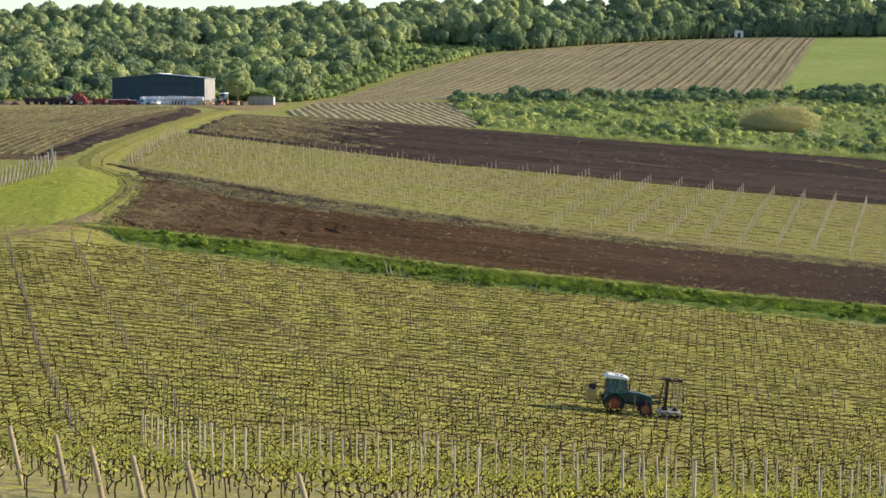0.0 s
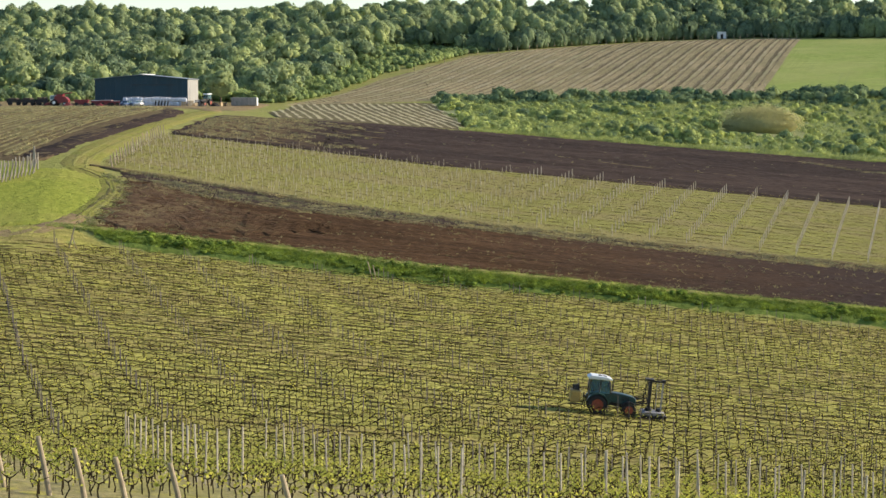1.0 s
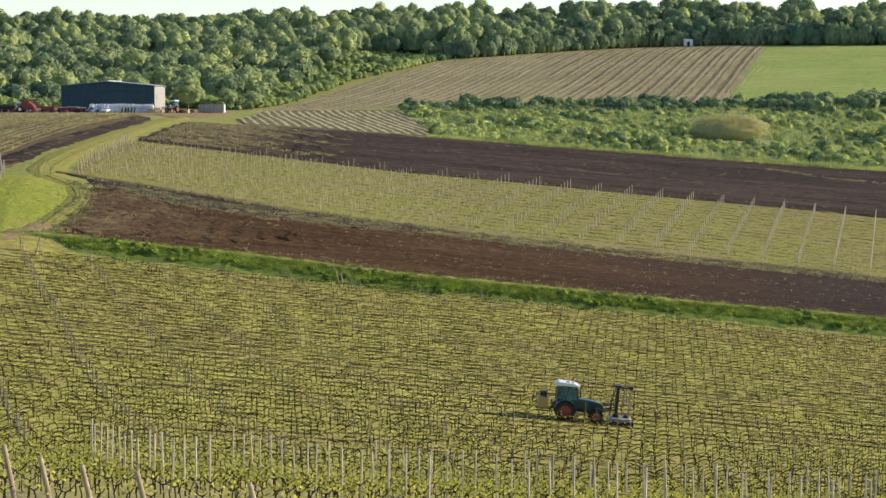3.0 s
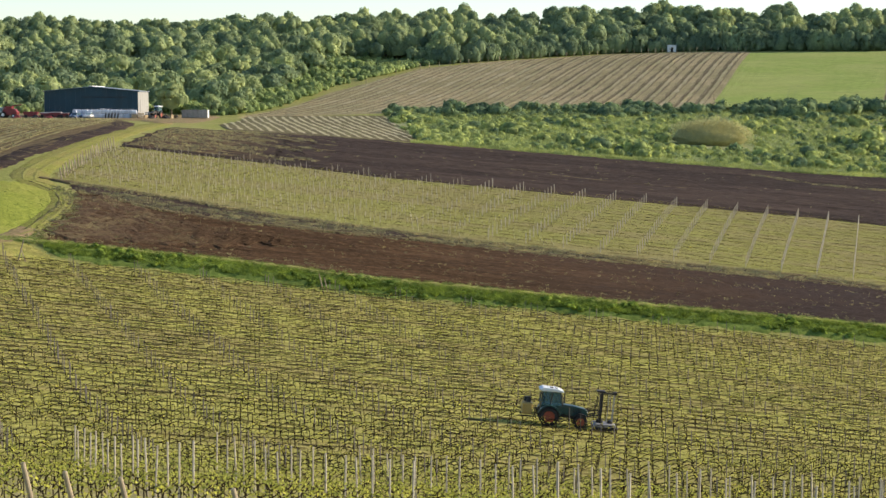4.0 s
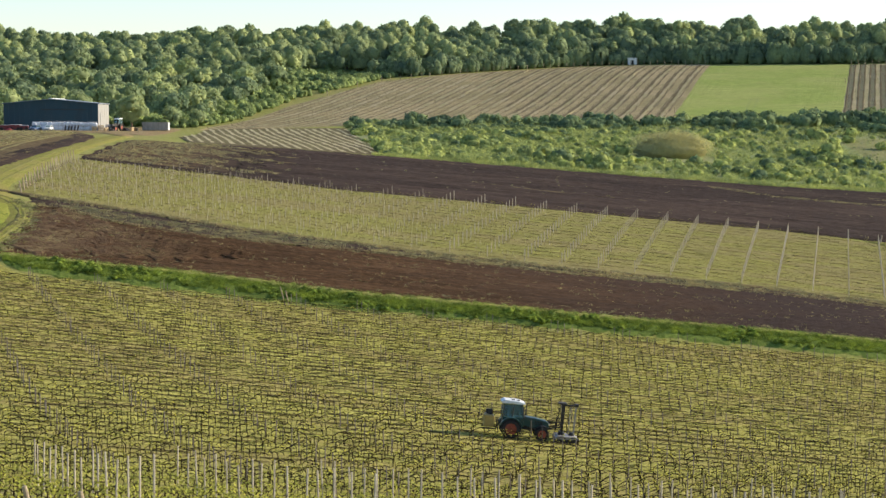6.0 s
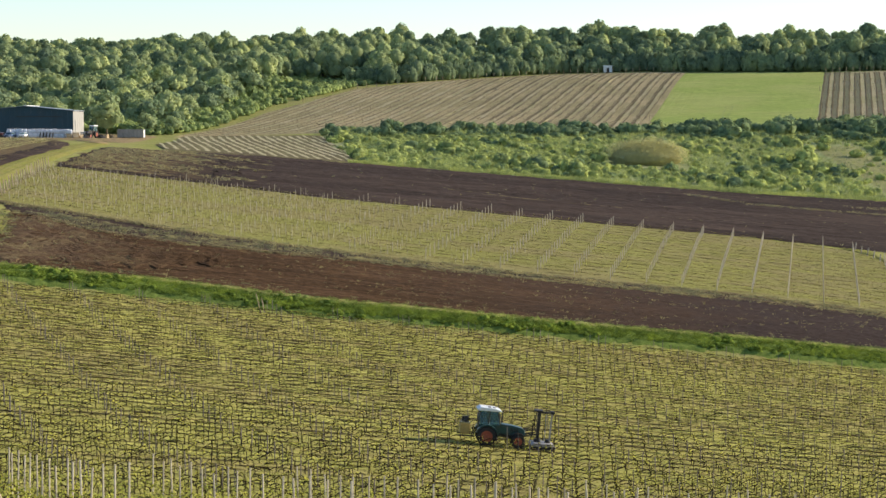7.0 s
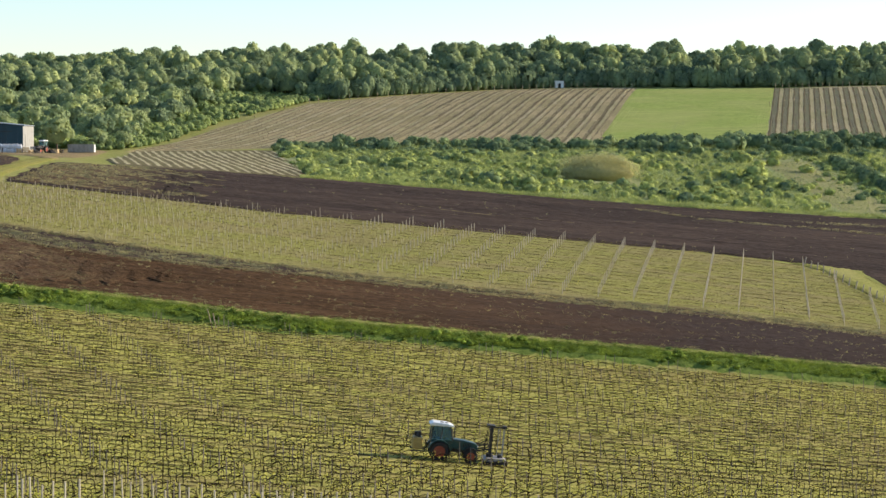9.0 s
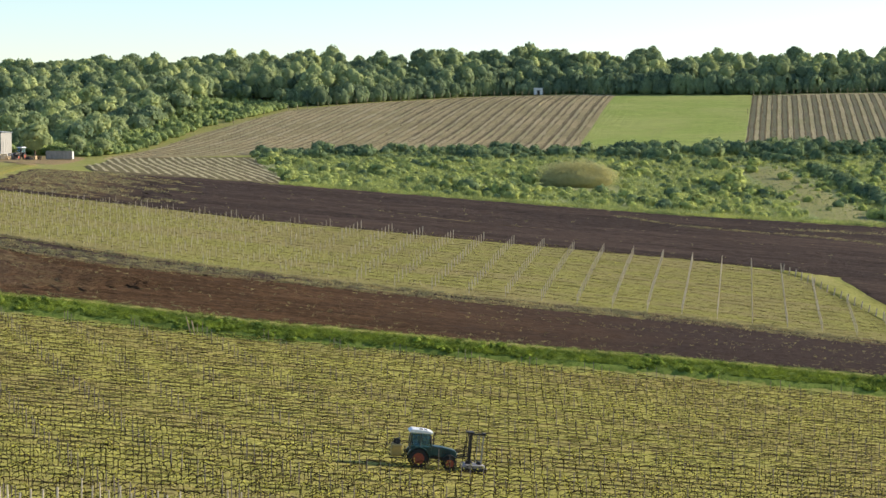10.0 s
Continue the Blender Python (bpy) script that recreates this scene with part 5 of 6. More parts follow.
def tractor(place, label, implement=True, tilt=0.0, turn=0.0, paint=GREEN_PAINT, roof=WHITE_PAINT):
    """Heads along x; the rear axle stands at x = 0."""
    root = thing("tractor", label, "tractor", place, turn, tilt=(0, tilt))
    for y in (-0.58, 0.58):
        wheel(root, 0, y, 0.6, 0.32, RED_RIM)
        wheel(root, 1.95, y * 0.98, 0.43, 0.25, RED_RIM)
    piece("chassis", [box_vf((0.95, 0, 0.72), (2.3, 0.36, 0.34)), tube_vf([(0, -0.55, 0.6), (0, 0.55, 0.6)], 0.1, 8), tube_vf([(1.95, -0.52, 0.43), (1.95, 0.52, 0.43)], 0.07, 8)], DARK_METAL, root, bevel=0.02)
    hood = prism_vf([(0.72, 0.8), (0.72, 1.38), (1.5, 1.33), (2.2, 1.2), (2.36, 1.08), (2.38, 0.72), (1.6, 0.7)], -0.3, 0.3)
    piece("hood", [hood], paint, root, bevel=0.05)
    piece("grille", [box_vf((2.385, 0, 0.92), (0.03, 0.42, 0.3))], DARK_METAL, root, bevel=0.01)
    for y in (-0.22, 0.22):
        piece("headlight", [tube_vf([(2.37, y, 1.0), (2.4, y, 1.0)], 0.05, 10)], WHITE_PAINT, root)
    pieces("side_vent", [box_vf((1.5 + 0.1 * k, -0.305, 1.05), (0.05, 0.012, 0.26)) for k in range(5)], DARK_METAL, root)
    for y in (-0.58, 0.58):
        arch = [(0.72 * math.cos(a), 0.6 + 0.72 * math.sin(a)) for a in np.linspace(0.15, 2.9, 9)]
        arch += [(0.66 * math.cos(a), 0.6 + 0.66 * math.sin(a)) for a in np.linspace(2.9, 0.15, 9)]
        piece("mudguard", [prism_vf(arch, y - 0.19, y + 0.19)], paint, root, bevel=0.01)
        arch = [(1.95 + 0.53 * math.cos(a), 0.43 + 0.53 * math.sin(a)) for a in np.linspace(0.4, 2.7, 7)]
        arch += [(1.95 + 0.5 * math.cos(a), 0.43 + 0.5 * math.sin(a)) for a in np.linspace(2.7, 0.4, 7)]
        piece("mudguard", [prism_vf(arch, y * 0.98 - 0.13, y * 0.98 + 0.13)], DARK_METAL, root)
    piece("cab_base", [prism_vf([(-0.5, 0.85), (-0.55, 1.3), (0.78, 1.3), (0.8, 0.75), (0.3, 0.7)], -0.42, 0.42)], paint, root, bevel=0.03)
    pillars = []
    for y in (-0.46, 0.46):
        for x0, x1 in ((-0.55, -0.5), (0.05, 0.1), (0.8, 0.62)):
            pillars.append(tube_vf([(x0, y, 1.28), (x1, y * 0.94, 2.12)], 0.035, 6))
    pieces("cab_pillar", pillars, DARK_METAL, root)
    for y in (-0.45, 0.45):
        g = piece("door_glass", [prism_vf([(0.12, 1.32), (0.75, 1.32), (0.6, 2.08), (0.13, 2.08)], y - 0.006, y + 0.006)], CAB_GLASS, root)
        g.visible_shadow = False
        g = piece("side_glass", [prism_vf([(-0.5, 1.32), (0.02, 1.32), (0.06, 2.08), (-0.46, 2.08)], y - 0.006, y + 0.006)], CAB_GLASS, root)
        g.visible_shadow = False
    for x0, x1, nm in ((0.8, 0.64, "windscreen"), (-0.55, -0.5, "rear_window")):
        g = piece(nm, [(np.array([(x0, -0.42, 1.32), (x0, 0.42, 1.32), (x1, 0.4, 2.08), (x1, -0.4, 2.08), (x0 + 0.01, -0.42, 1.32), (x0 + 0.01, 0.42, 1.32), (x1 + 0.01, 0.4, 2.08), (x1 + 0.01, -0.4, 2.08)]), [[0, 1, 2, 3], [7, 6, 5, 4], [0, 4, 5, 1], [1, 5, 6, 2], [2, 6, 7, 3], [3, 7, 4, 0]])], CAB_GLASS, root)
        g.visible_shadow = False
    r = piece("cab_roof", [prism_vf([(-0.68, 2.12), (-0.7, 2.22), (-0.5, 2.34), (0.4, 2.31), (0.78, 2.2), (0.8, 2.12)], -0.52, 0.52)], roof, root, "white cab roof", bevel=0.04)
    pieces("roof_vent", [box_vf((0.05 + 0.3 * k, -0.1, 2.335 - 0.02 * k), (0.2, 0.3, 0.03)) for k in range(2)], DARK_METAL, r, bevel=0.008)
    piece("seat", [box_vf((-0.1, 0, 1.2), (0.42, 0.42, 0.14)), box_vf((-0.32, 0, 1.5), (0.12, 0.42, 0.6))], DARK_METAL, root, bevel=0.03)
    piece("steering_wheel", [tube_vf([(0.42 + 0.16 * math.cos(a) * 0.5, 0.18 * math.sin(a), 1.5 + 0.16 * math.cos(a)) for a in np.linspace(0, 6.28, 13)], 0.015, 5), tube_vf([(0.6, 0, 1.25), (0.42, 0, 1.5)], 0.02, 5)], DARK_METAL, root)
    piece("exhaust_pipe", [tube_vf([(0.95, 0.38, 1.2), (0.95, 0.38, 2.0), (1.0, 0.38, 2.1)], 0.04, 8)], DARK_METAL, root)
    for y in (-0.62, 0.62):
        piece("mirror", [box_vf((0.85, y, 1.72), (0.04, 0.12, 0.24)), tube_vf([(0.72, y * 0.75, 1.9), (0.85, y, 1.8)], 0.012, 5)], DARK_METAL, root, bevel=0.01)
    piece("step", [box_vf((0.75, -0.5, 0.55), (0.3, 0.12, 0.03)), box_vf((0.75, -0.5, 0.35), (0.3, 0.12, 0.03)), box_vf((0.6, -0.5, 0.5), (0.03, 0.1, 0.45))], DARK_METAL, root)
    if implement:
        piece("rear_tank", [box_vf((-1.34, 0, 0.95), (0.62, 0.95, 0.74))], YELLOW_PLASTIC, root, "yellow plastic tank behind the cab", bevel=0.1)
        pieces("frame_bar", [box_vf((-1.25, y, 0.5), (0.95, 0.07, 0.08)) for y in (-0.4, 0.4)] + [box_vf((-0.78, y, 0.75), (0.06, 0.06, 0.7)) for y in (-0.4, 0.4)], DARK_METAL, root)
        piece("tank_pump", [tube_vf([(-1.28, -0.1, 1.3), (-1.28, -0.1, 1.66)], [0.16, 0.13], 10), box_vf((-1.42, 0.2, 1.44), (0.2, 0.25, 0.3))], DARK_METAL, root, bevel=0.015)
        pieces("linkage_arm", [tube_vf([(2.3, y, 0.75), (3.1, y * 1.2, 0.95)], 0.045, 6) for y in (-0.28, 0.28)] + [tube_vf([(2.3, 0, 1.05), (3.1, 0, 1.15)], 0.035, 6)], DARK_METAL, root)
        mast = piece("front_mast", [box_vf((3.2, -0.2, 1.45), (0.13, 0.1, 1.8)), box_vf((3.2, 0.2, 1.45), (0.13, 0.1, 1.8)), box_vf((3.2, 0, 0.8), (0.12, 0.5, 0.12))], DARK_METAL, root, "dark steel lifting mast in front", bevel=0.012)
        for z0 in (0.7, 1.3):
            piece("brace", [tube_vf([(2.98, 0.0, z0 + 0.6), (3.2, 0.0, z0)], 0.022, 5), tube_vf([(2.98, 0.0, z0 + 0.6), (3.2, 0.0, z0 + 1.0)], 0.022, 5)], DARK_METAL, mast)
        piece("mast_head", [box_vf((3.12, 0, 2.36), (0.5, 0.6, 0.1)), box_vf((3.6, 0, 2.26), (0.95, 0.12, 0.1)), box_vf((3.98, 0, 2.3), (0.22, 0.4, 0.16))], DARK_METAL, mast, bevel=0.012)
        piece("outer_post", [box_vf((3.95, -0.1, 1.4), (0.09, 0.09, 1.75)), tube_vf([(3.6, -0.12, 2.2), (3.62, -0.14, 1.4), (3.6, -0.12, 0.5)], 0.03, 6)], GREY_METAL, mast)
        for s in (0, 1):
            piece("hose", [tube_vf([(2.3, 0.15 - 0.3 * s, 1.15), (2.75, 0.15 - 0.3 * s, 1.05 + 0.3 * s), (2.95, -0.1, 1.5), (2.92, -0.1, 2.0), (3.1, -0.1, 2.32)], 0.022, 5)], RUBBER, mast)
        deck = piece("mower_deck", [prism_vf([(2.75, 0.1), (2.75, 0.3), (2.95, 0.42), (4.0, 0.42), (4.3, 0.28), (4.3, 0.1)], -0.62, 0.62)], GREY_METAL, root, "low grey mower deck in front", bevel=0.03)
        pieces("deck_skirt", [box_vf((3.5, y, 0.13), (1.5, 0.03, 0.2)) for y in (-0.63, 0.63)], RUBBER, deck)
        pieces("rotor_housing", [tube_vf([(3.2, 0, 0.4), (3.2, 0, 0.62)], [0.24, 0.18], 12), tube_vf([(3.85, 0, 0.4), (3.85, 0, 0.6)], [0.2, 0.15], 12)], DARK_METAL, deck)
    return root


TX, TY = 10.35, 103.75
tractor((TX, TY, float(land(TX, TY)) + 0.06), "dark green tractor with white roof and front mower among vines", tilt=5.6)

# ---- farmyard ----
def ground_at(x, y, up=0.08):
    return (x, y, float(land(x, y)) + up)


def farm_shed():
    w, d, eave, top = 21.4, 18.0, 6.0, 7.0
    root = thing("farm_shed", "large dark teal metal farm shed with pale side wall", "shed", ground_at(-66.05, 400))
    h = w / 2
    for k in range(18):
        x0, x1 = -h + k * w / 18, -h + (k + 1) * w / 18 - 0.012
        z = [eave + (top - eave) * (1 - abs(x) / h) for x in (x0, x1)]
        piece("front_panel", [prism_vf([(x0, -0.3), (x1, -0.3), (x1, z[1]), (x0, z[0])], -0.06 - 0.008 * (k % 2), 0.06)], TEAL_SHEET, root)
    for k in range(12):
        y0 = 0.1 + k * (d - 0.1) / 12
        for x in (-h, h):
            piece("side_panel", [box_vf((x, y0 + d / 24, eave / 2 - 0.1), (0.12 + 0.03 * (k % 2), d / 12 - 0.03, eave))], PALE_SHEET, root, "pale metal side panel")
    piece("back_wall", [prism_vf([(-h, -0.3), (h, -0.3), (h, eave), (0, top), (-h, eave)], d - 0.1, d)], TEAL_SHEET, root)
    for s in (-1, 1):
        piece("roof", [prism_vf([(s * (h + 0.35), eave - 0.02), (0, top + 0.02), (0, top + 0.16), (s * (h + 0.35), eave + 0.12)], -0.35, d + 0.35)], ROOF_SHEET, root, "grey sheet roof slope")
    piece("ridge_cap", [box_vf((0, d / 2, top + 0.2), (0.7, d + 0.8, 0.14))], WHITE_PAINT, root, bevel=0.03)
    for s in (-1, 1):
        piece("verge_trim", [prism_vf([(s * (h + 0.3), eave - 0.12), (0, top - 0.1), (0, top + 0.06), (s * (h + 0.3), eave + 0.04)], -0.42, -0.36)], TEAL_SHEET, root)
    door = piece("sliding_door", [box_vf((3.0, -0.16, 2.3), (5.0, 0.12, 4.6))], TEAL_SHEET, root, bevel=0.03)
    piece("door_rail", [box_vf((3.0, -0.18, 4.7), (10.5, 0.1, 0.14))], DARK_METAL, door)
    piece("side_door", [box_vf((h + 0.12, 5.0, 2.0), (0.08, 3.6, 4.0))], PALE_SHEET, root, bevel=0.02)


farm_shed()

bag_root = None
def bulk_bag(x, y, z):
    global bag_root
    m = pose(x, y, z, 0, 0, rng.uniform(-12, 12)) @ Matrix.Diagonal((rng.uniform(0.76, 0.84), 0.8, rng.uniform(0.74, 0.86), 1))
    if bag_root is None:
        bag_root = thing("bulk_bag", "full white woven bulk bag stacked before the shed", "bag", group="stacked bulk bags")
        piece("sack", [(np.array([(sx * (0.5 + b), sy * (0.5 + b), zz) for zz, b in ((0, -0.04), (0.3, 0.06), (0.8, 0.05), (1.12, -0.08)) for sx, sy in ((-1, -1), (1, -1), (1, 1), (-1, 1))]),
               [[0, 3, 2, 1], [12, 13, 14, 15]] + [[4 * i + k, 4 * i + (k + 1) % 4, 4 * i + 4 + (k + 1) % 4, 4 * i + 4 + k] for i in range(3) for k in range(4)])], BAG_CLOTH, bag_root, bevel=0.06)
        for sx in (-1, 1):
            piece("lifting_loop", [tube_vf([(sx * 0.35, -0.35, 1.08), (sx * 0.33, 0, 1.4), (sx * 0.35, 0.35, 1.08)], 0.03, 4)], BAG_CLOTH, bag_root)
        bag_root.matrix_world = m
        return
    copy_thing(bag_root, m).matrix_world = m


for layer, cols in ((0, 17), (1, 16)):
    for depth in range(2):
        for k in range(cols):
            if layer and rng.random() < 0.15:
                continue
            x, y = -69.0 + 0.9 * k + rng.uniform(-0.06, 0.06) + 0.5 * layer, 392.0 + 0.92 * depth
            bulk_bag(x, y, float(land(x, y)) + 0.1 + 0.9 * layer)


def red_machine(x, y, long, tall, label):
    root = thing("farm_implement", label, "implement", ground_at(x, y), rng.uniform(-8, 8), "red machines in the yard")
    piece("hopper", [prism_vf([(-long * 0.4, tall * 0.45), (-long * 0.5, tall), (long * 0.5, tall), (long * 0.4, tall * 0.45), (long * 0.3, tall * 0.35), (-long * 0.3, tall * 0.35)], -0.8, 0.8)], RED_PAINT, root, bevel=0.05)
    piece("hopper_lid", [box_vf((0, 0, tall + 0.05), (long * 0.95, 1.5, 0.08))], rng.choice([WHITE_PAINT, RED_PAINT]), root, bevel=0.02)
    pieces("frame_bar", [box_vf((0, y2, tall * 0.32), (long * 1.15, 0.12, 0.14)) for y2 in (-0.7, 0.7)] + [box_vf((x2, 0, tall * 0.3), (0.12, 1.8, 0.12)) for x2 in (-long * 0.5, 0, long * 0.5)], RED_PAINT, root)
    for k in range(int(long * 2)):
        piece("coulter", [tube_vf([(-long * 0.5 + 0.5 * k, -0.9, tall * 0.3), (-long * 0.5 + 0.5 * k + 0.1, -1.0, 0.02)], 0.03, 5)], DARK_METAL, root)
    for sx in (-1, 1):
        piece("wheel", [tube_vf([(sx * long * 0.3, -0.95, 0.4), (sx * long * 0.3, -0.75, 0.4)], 0.4, 14)], RUBBER, root, bevel=0.03)


def harvester(x, y):
    """A tall red machine with a glazed cab, a grain tank, a chute and a wide front table."""
    root = thing("harvester", "large red harvester with a cab parked in the earth yard", "harvester", ground_at(x, y), 172)
    piece("body", [prism_vf([(-2.1, 0.7), (-2.3, 1.3), (-1.7, 2.0), (-0.4, 2.3), (0.9, 2.25), (1.2, 1.3), (0.9, 0.6)], -0.85, 0.85)], RED_PAINT, root, bevel=0.1)
    piece("grain_tank", [prism_vf([(-0.9, 2.2), (-1.1, 2.65), (0.7, 2.65), (0.5, 2.2)], -0.75, 0.75)], RED_PAINT, root, bevel=0.05)
    cab = piece("cab", [prism_vf([(1.0, 1.2), (1.0, 2.45), (1.95, 2.4), (2.15, 1.75), (2.0, 1.2)], -0.7, 0.7)], WHITE_PAINT, root, bevel=0.05)
    for side in (-1, 1):
        piece("side_glass", [prism_vf([(1.12, 1.5), (1.12, 2.25), (1.85, 2.22), (1.98, 1.75), (1.9, 1.5)], side * 0.71 - 0.012, side * 0.71 + 0.012)], CAB_GLASS, cab)
    piece("chute", [tube_vf([(-0.3, -0.8, 2.0), (-0.5, -1.0, 2.75), (-2.6, -1.1, 3.0)], 0.13, 8)], RED_PAINT, root)
    piece("front_table", [prism_vf([(2.2, 0.15), (2.2, 0.8), (2.6, 0.75), (3.2, 0.15)], -1.7, 1.7)], RED_PAINT, root, bevel=0.04)
    piece("feeder", [prism_vf([(1.2, 0.9), (1.3, 1.3), (2.3, 0.7), (2.3, 0.35)], -0.4, 0.4)], DARK_METAL, root, bevel=0.03)
    for wx, r in ((1.0, 0.75), (-1.5, 0.48)):
        for side in (-1, 1):
            tyre = piece("tyre", [tube_vf([(wx, side * 0.8, r), (wx, side * 1.15, r)], r, 18)], RUBBER, root, bevel=0.06)
            piece("rim", [tube_vf([(wx, side * 1.1, r), (wx, side * 1.18, r)], r * 0.5, 12)], WHITE_PAINT, tyre)


harvester(-84.0, 395.5)
for x, y, lg, tl in ((-78.8, 394.5, 3.4, 1.6), (-75.0, 393, 2.6, 1.4), (-72.6, 392, 2.6, 1.5), (-70.6, 391.5, 2.0, 1.3)):
    red_machine(x, y, lg, tl * 0.85, "red seed drill parked in the earth farmyard")


def heap(x, y, wide, tall, mat, label):
    n, r = 14, np.random.default_rng(int(-x * 10))
    v = [(0, 0, tall)] + [(wide * q * math.cos(a) * r.uniform(0.8, 1.15), wide * 0.6 * q * math.sin(a), tall * (1 - q) * r.uniform(0.7, 1.25) - (0.1 if q == 1 else 0)) for q in (0.35, 0.7, 1.0) for a in np.arange(n) * 2 * math.pi / n]
    f = [[0, 1 + k, 1 + (k + 1) % n] for k in range(n)] + [[1 + b * n + k, 1 + (b + 1) * n + k, 1 + (b + 1) * n + (k + 1) % n, 1 + b * n + (k + 1) % n] for b in range(2) for k in range(n)]
    ob = piece("scrap_heap", [(np.array(v), f)], mat)
    ob.matrix_world = pose(*ground_at(x, y))
    tagged(ob, label, "heap", "heaps in the yard")


for x, y, wide, tall, mat in ((-100.5, 393, 1.9, 1.1, BARK), (-97.5, 392, 1.4, 0.8, DARK_METAL), (-81.2, 391, 1.5, 0.8, RED_PAINT), (-77.0, 391, 1.2, 0.8, DARK_METAL), (-73.8, 390, 1.1, 0.7, RED_PAINT), (-51.0, 391.5, 1.0, 0.7, BARK), (-48.6, 396, 1.3, 0.9, DARK_METAL)):
    heap(x, y, wide, tall, mat, "low heap of scrap and parts in the yard")


def dark_trailer(x, y, long, tall):
    root = thing("trailer", "dark flatbed trailer loaded with scrap in the yard", "trailer", ground_at(x, y), rng.uniform(-6, 6), "dark trailers in the yard")
    piece("bed", [box_vf((0, 0, 0.75), (long, 2.0, 0.2))], DARK_METAL, root, bevel=0.03)
    for y2 in (-1.0, 1.0):
        piece("sideboard", [box_vf((0, y2, 1.15), (long, 0.06, 0.6))], DARK_METAL, root)
    pieces("load_bale", [box_vf((-long * 0.25 + 0.4 * k, 0.3 * (-1) ** k, 1.1 + tall * 0.35), (1.0, 1.2, tall * 0.7), 15 * k) for k in range(4)], BARK, root, bevel=0.1)
    for sx in (-0.3, 0.3):
        for y2 in (-0.9, 0.9):
            piece("wheel", [tube_vf([(sx * long, y2 - 0.12, 0.42), (sx * long, y2 + 0.12, 0.42)], 0.42, 12)], RUBBER, root, bevel=0.03)
    piece("drawbar", [tube_vf([(long * 0.5, 0, 0.7), (long * 0.5 + 1.4, 0, 0.5)], 0.06, 6)], DARK_METAL, root)


for x, y, lg, tl in ((-91.4, 397, 3.2, 1.0), (-88.2, 396.5, 2.6, 1.2), (-95.0, 398, 3.2, 0.8)):
    dark_trailer(x, y, lg, tl)


def car(x, y, turn, paint, label):
    root = thing("car", label, "car", ground_at(x, y), turn)
    root.scale = (0.8, 0.8, 0.8)
    piece("body", [prism_vf([(-2.1, 0.35), (-2.15, 0.8), (-1.0, 0.95), (1.9, 0.95), (2.1, 0.8), (2.1, 0.35)], -0.85, 0.85)], paint, root, bevel=0.08)
    piece("cabin", [prism_vf([(-1.1, 0.9), (-0.45, 1.5), (1.3, 1.52), (1.9, 0.9)], -0.75, 0.75)], paint, root, bevel=0.07)
    piece("windscreen", [(np.array([(-1.06, -0.62, 0.98), (-1.06, 0.62, 0.98), (-0.52, 0.58, 1.45), (-0.52, -0.58, 1.45)]) + (-0.03, 0, 0.02), [[0, 1, 2, 3]])], CAB_GLASS, root)
    for s in (-1, 1):
        piece("side_window", [prism_vf([(-0.8, 1.0), (-0.4, 1.42), (1.2, 1.44), (1.6, 1.0)], s * 0.76 - 0.01, s * 0.76 + 0.01)], CAB_GLASS, root)
        piece("headlight", [box_vf((-2.14, s * 0.6, 0.72), (0.06, 0.3, 0.14))], WHITE_PAINT, root, bevel=0.02)
        for wx in (-1.3, 1.35):
            w = piece("wheel", [tube_vf([(wx, s * 0.7, 0.33), (wx, s * 0.9, 0.33)], 0.33, 16)], RUBBER, root, bevel=0.03)
            piece("hubcap", [tube_vf([(wx, s * 0.88, 0.33), (wx, s * 0.92, 0.33)], 0.19, 12)], GREY_METAL, w)


car(-67.6, 388.5, 70, BLUE_PAINT, "dark blue car parked before the stacked bags")
car(-64.8, 389.0, 85, WHITE_PAINT, "small white van parked before the stacked bags")
tractor(ground_at(-50.2, 396), "dark farm tractor with red wheels parked beside the shed", False, turn=-115, paint=DARK_METAL).scale = (1.25, 1.25, 1.25)


def container(x, y):
    root = thing("container", "low grey metal container with a pale end", "container", ground_at(x, y), -4)
    for k in range(15):
        piece("side_rib", [box_vf((-2.8 + 0.4 * k, -1.1 - 0.03 * (k % 2), 1.0), (0.38, 0.06, 1.7))], DULL_SHEET, root)
    piece("box", [box_vf((0, 0, 1.0), (6.0, 2.14, 1.8))], DULL_SHEET, root, bevel=0.03)
    piece("end_door", [box_vf((3.03, 0, 1.0), (0.06, 2.1, 1.75))], WHITE_PAINT, root, "pale end door")
    piece("roof", [box_vf((0, 0, 1.94), (6.1, 2.3, 0.08))], DULL_SHEET, root, bevel=0.02)


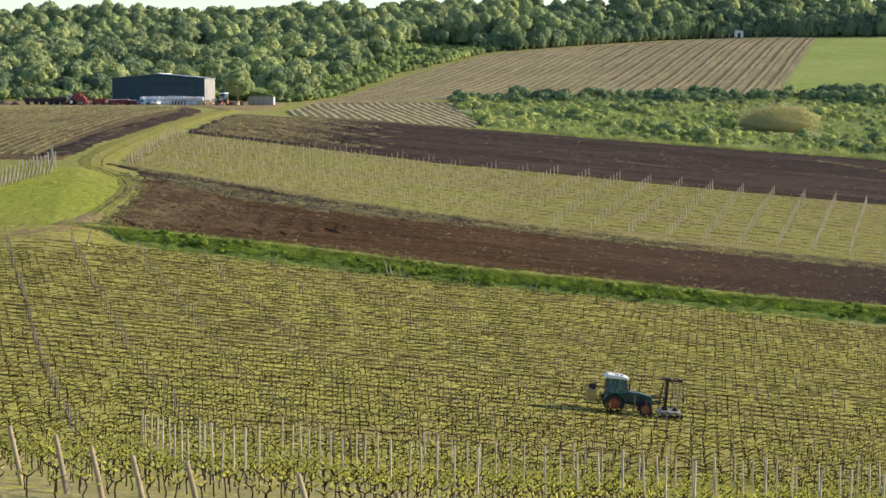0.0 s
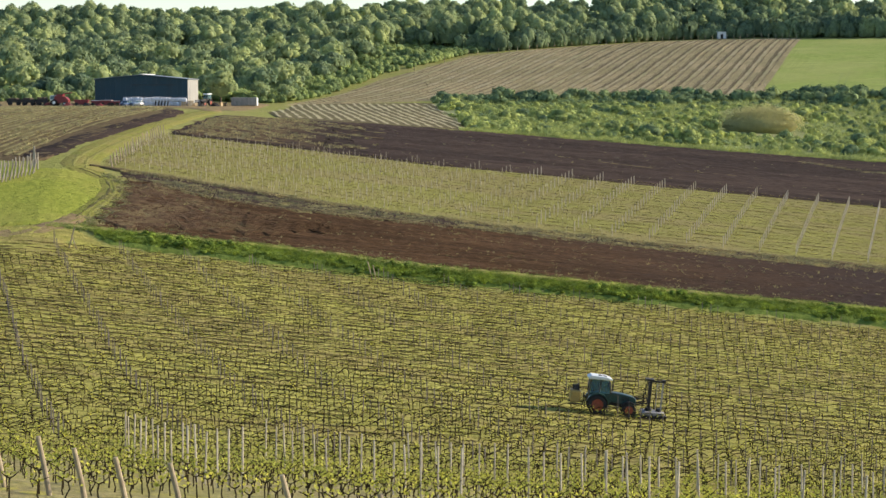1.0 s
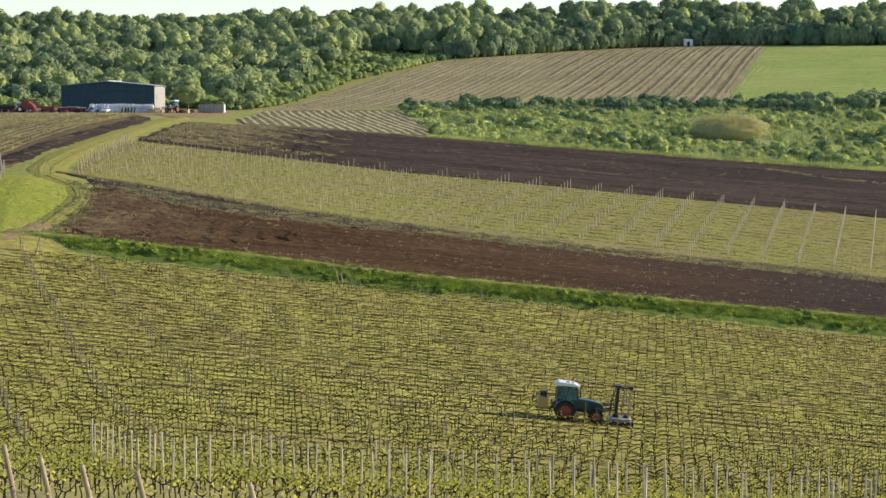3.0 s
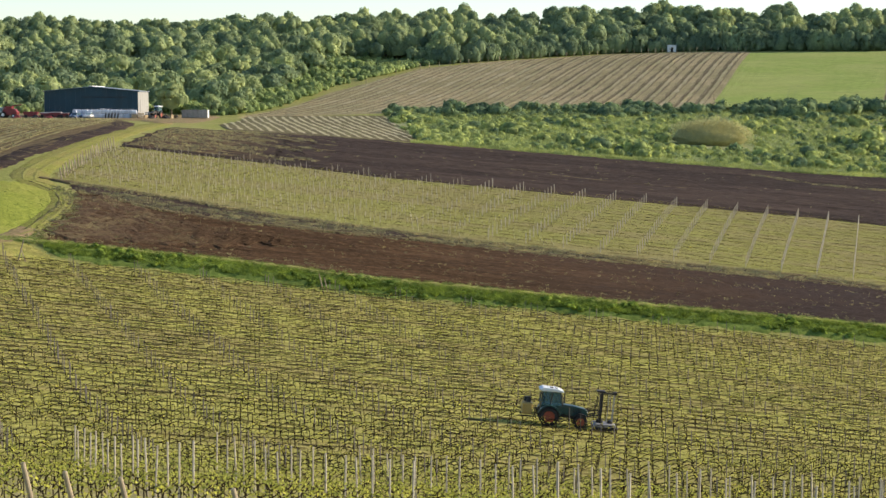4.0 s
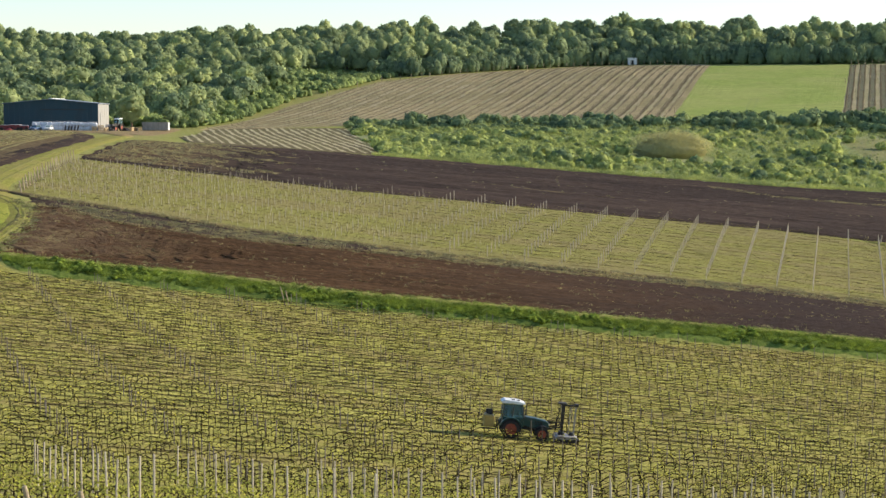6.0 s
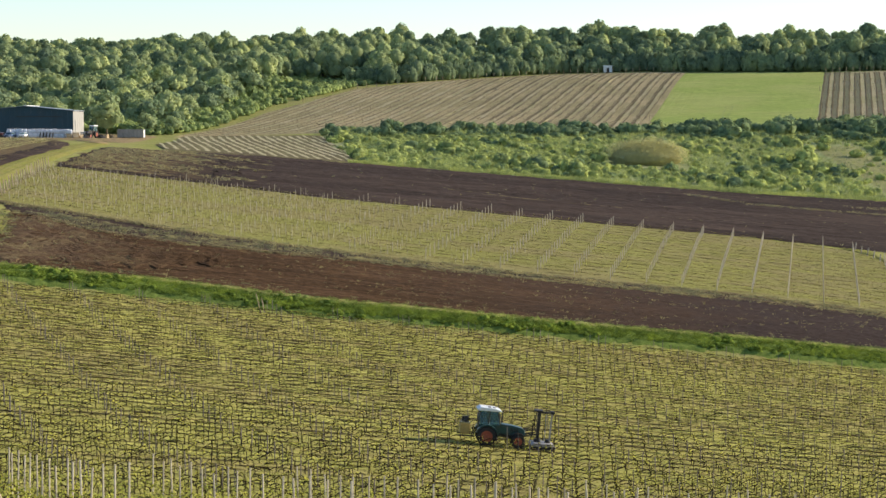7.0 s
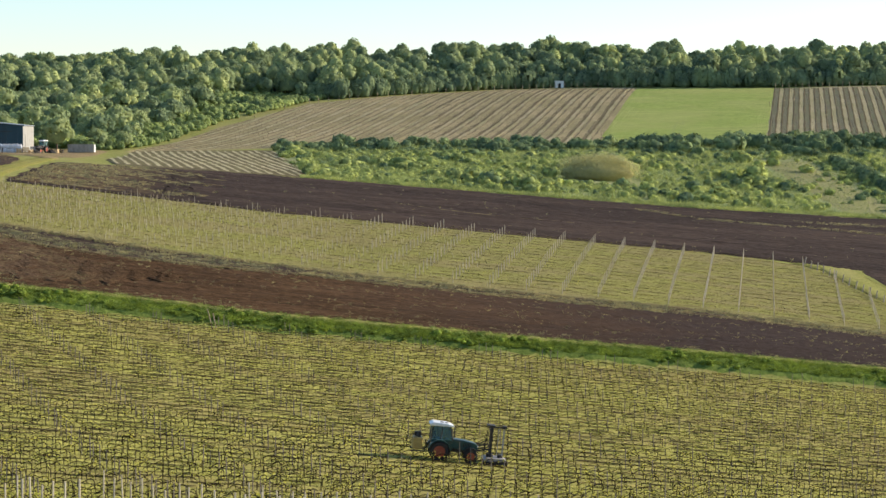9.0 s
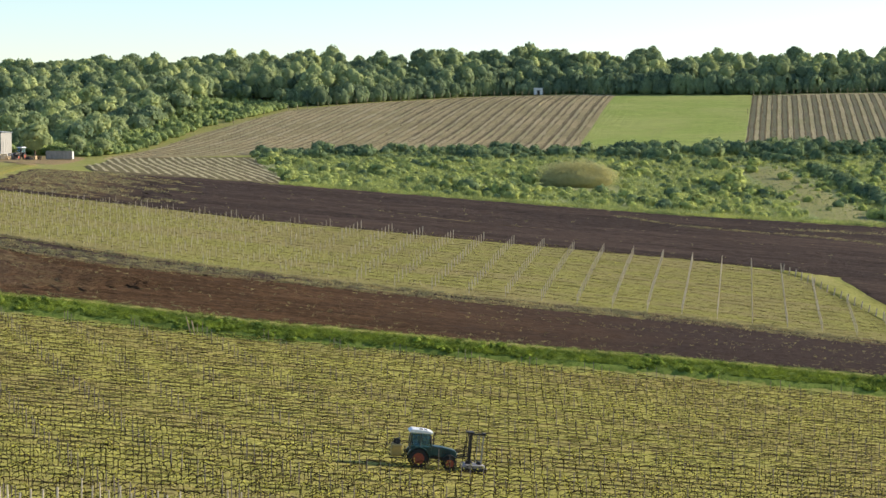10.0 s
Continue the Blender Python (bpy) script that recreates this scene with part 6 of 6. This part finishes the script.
container(-42.6, 404)
for k, (x, y, s, m) in enumerate(((-55.0, 391, 1.0, CRATE_WOOD), (-53.6, 391.5, 1.3, CRATE_WOOD), (-54.4, 393, 1.1, PALE_SHEET), (-52.6, 393, 0.8, CRATE_WOOD), (-51.9, 394.5, 1.5, PALE_SHEET), (-47.6, 398, 0.9, CRATE_WOOD), (-46.6, 399, 0.8, DARK_METAL))):
    root = thing("crate", "pale slatted wooden crate standing in the yard", "crate", ground_at(x, y), 13 * k, "crates in the yard")
    for j in range(4):
        pieces("slat", [box_vf((0, yy, s * (0.14 + 0.24 * j)), (s, 0.04, s * 0.18)) for yy in (-s / 2, s / 2)], m, root)
        pieces("slat", [box_vf((xx, 0, s * (0.14 + 0.24 * j)), (0.04, s * 0.94, s * 0.18)) for xx in (-s / 2, s / 2)], m, root)
    for xx in (-1, 1):
        for yy in (-1, 1):
            piece("corner_post", [box_vf((xx * s * 0.45, yy * s * 0.45, s * 0.5), (0.08, 0.08, s))], m, root)
    piece("crate_floor", [box_vf((0, 0, 0.05), (s, s, 0.05))], m, root)
for k in range(5):
    x, y = -61.4 + 0.7 * k, 389.6
    ob = piece("plough_share", [prism_vf([(0, 0), (0.25, 0.0), (0.45, 0.9), (0.3, 1.3), (0.1, 0.8)], -0.05, 0.05), tube_vf([(0.3, 0, 1.2), (0.35, 0.3, 1.3)], 0.05, 6)], DARK_METAL, bevel=0.01)
    ob.matrix_world = pose(*ground_at(x, y), 0, 0, 20)
    tagged(ob, "dark steel plough share standing in the yard", "plough", "plough shares in the yard")

# ---- hut on the hill, ditch posts ----
hx, hy = 108.1, 632.0
root = thing("hut", "small white hut with a dark doorway below the wood", "hut", ground_at(hx, hy, 0.0), 0)
root.scale = (0.85, 0.85, 0.85)
piece("wall", [box_vf((-1.2, 0, 1.4), (1.2, 2.2, 2.8)), box_vf((1.2, 0, 1.4), (1.2, 2.2, 2.8)), box_vf((0, 0, 2.35), (1.2, 2.2, 0.9)), box_vf((0, 1.05, 1.0), (1.2, 0.1, 2.0))], WHITE_PAINT, root)
piece("roof", [prism_vf([(-2.0, 2.78), (2.0, 2.78), (2.0, 2.95), (-2.0, 3.02)], -1.3, 1.3)], WHITE_PAINT, root, bevel=0.02)
piece("doorway", [box_vf((0, -0.9, 0.95), (1.1, 0.06, 1.9))], DARK_METAL, root)
for x, y, lean, tall in ((-5.05, 159.6, -14, 1.9), (-4.65, 159.4, -12, 1.7), (-32.7, 156.4, 16, 2.2), (-31.9, 156.3, -18, 1.5)):
    ob = piece("ditch_post", [tube_vf([(0, 0, 0), (0, 0, tall)], [0.06, 0.05], 7)], POST_WOOD if lean < 0 else POST_GREY, bevel=0.006)
    ob.matrix_world = pose(x, y, float(land(x, y)) - 0.1, 0, lean, 0)
    tagged(ob, "leaning wooden post beside the grassy ditch", "post", "posts by the ditch")
# Stakes of an abandoned plot among the scrub.
old = []
for k in range(260):
    y = rng.uniform(304, 412)
    x = rng.uniform(103.5 + (y - 300) * 0.13, 121 + (y - 300) * 0.14)
    old.append((x, y, float(land(x, y)), 0, 1.2, rng.uniform(0.9, 1.5)))
tagged(new("old_stakes", fill("old_stakes", *strewn((v6, np.array(f6)), old), POST_PALE)), "pale stakes of an abandoned vineyard plot", "stakes", kind="stuff")

# ---- from the plan's units to metres ----
for ob in scene.objects:
    if ob.parent is None and ob.type in ("MESH", "EMPTY"):
        ob.matrix_basis = Matrix.Scale(SCALE, 4) @ ob.matrix_basis
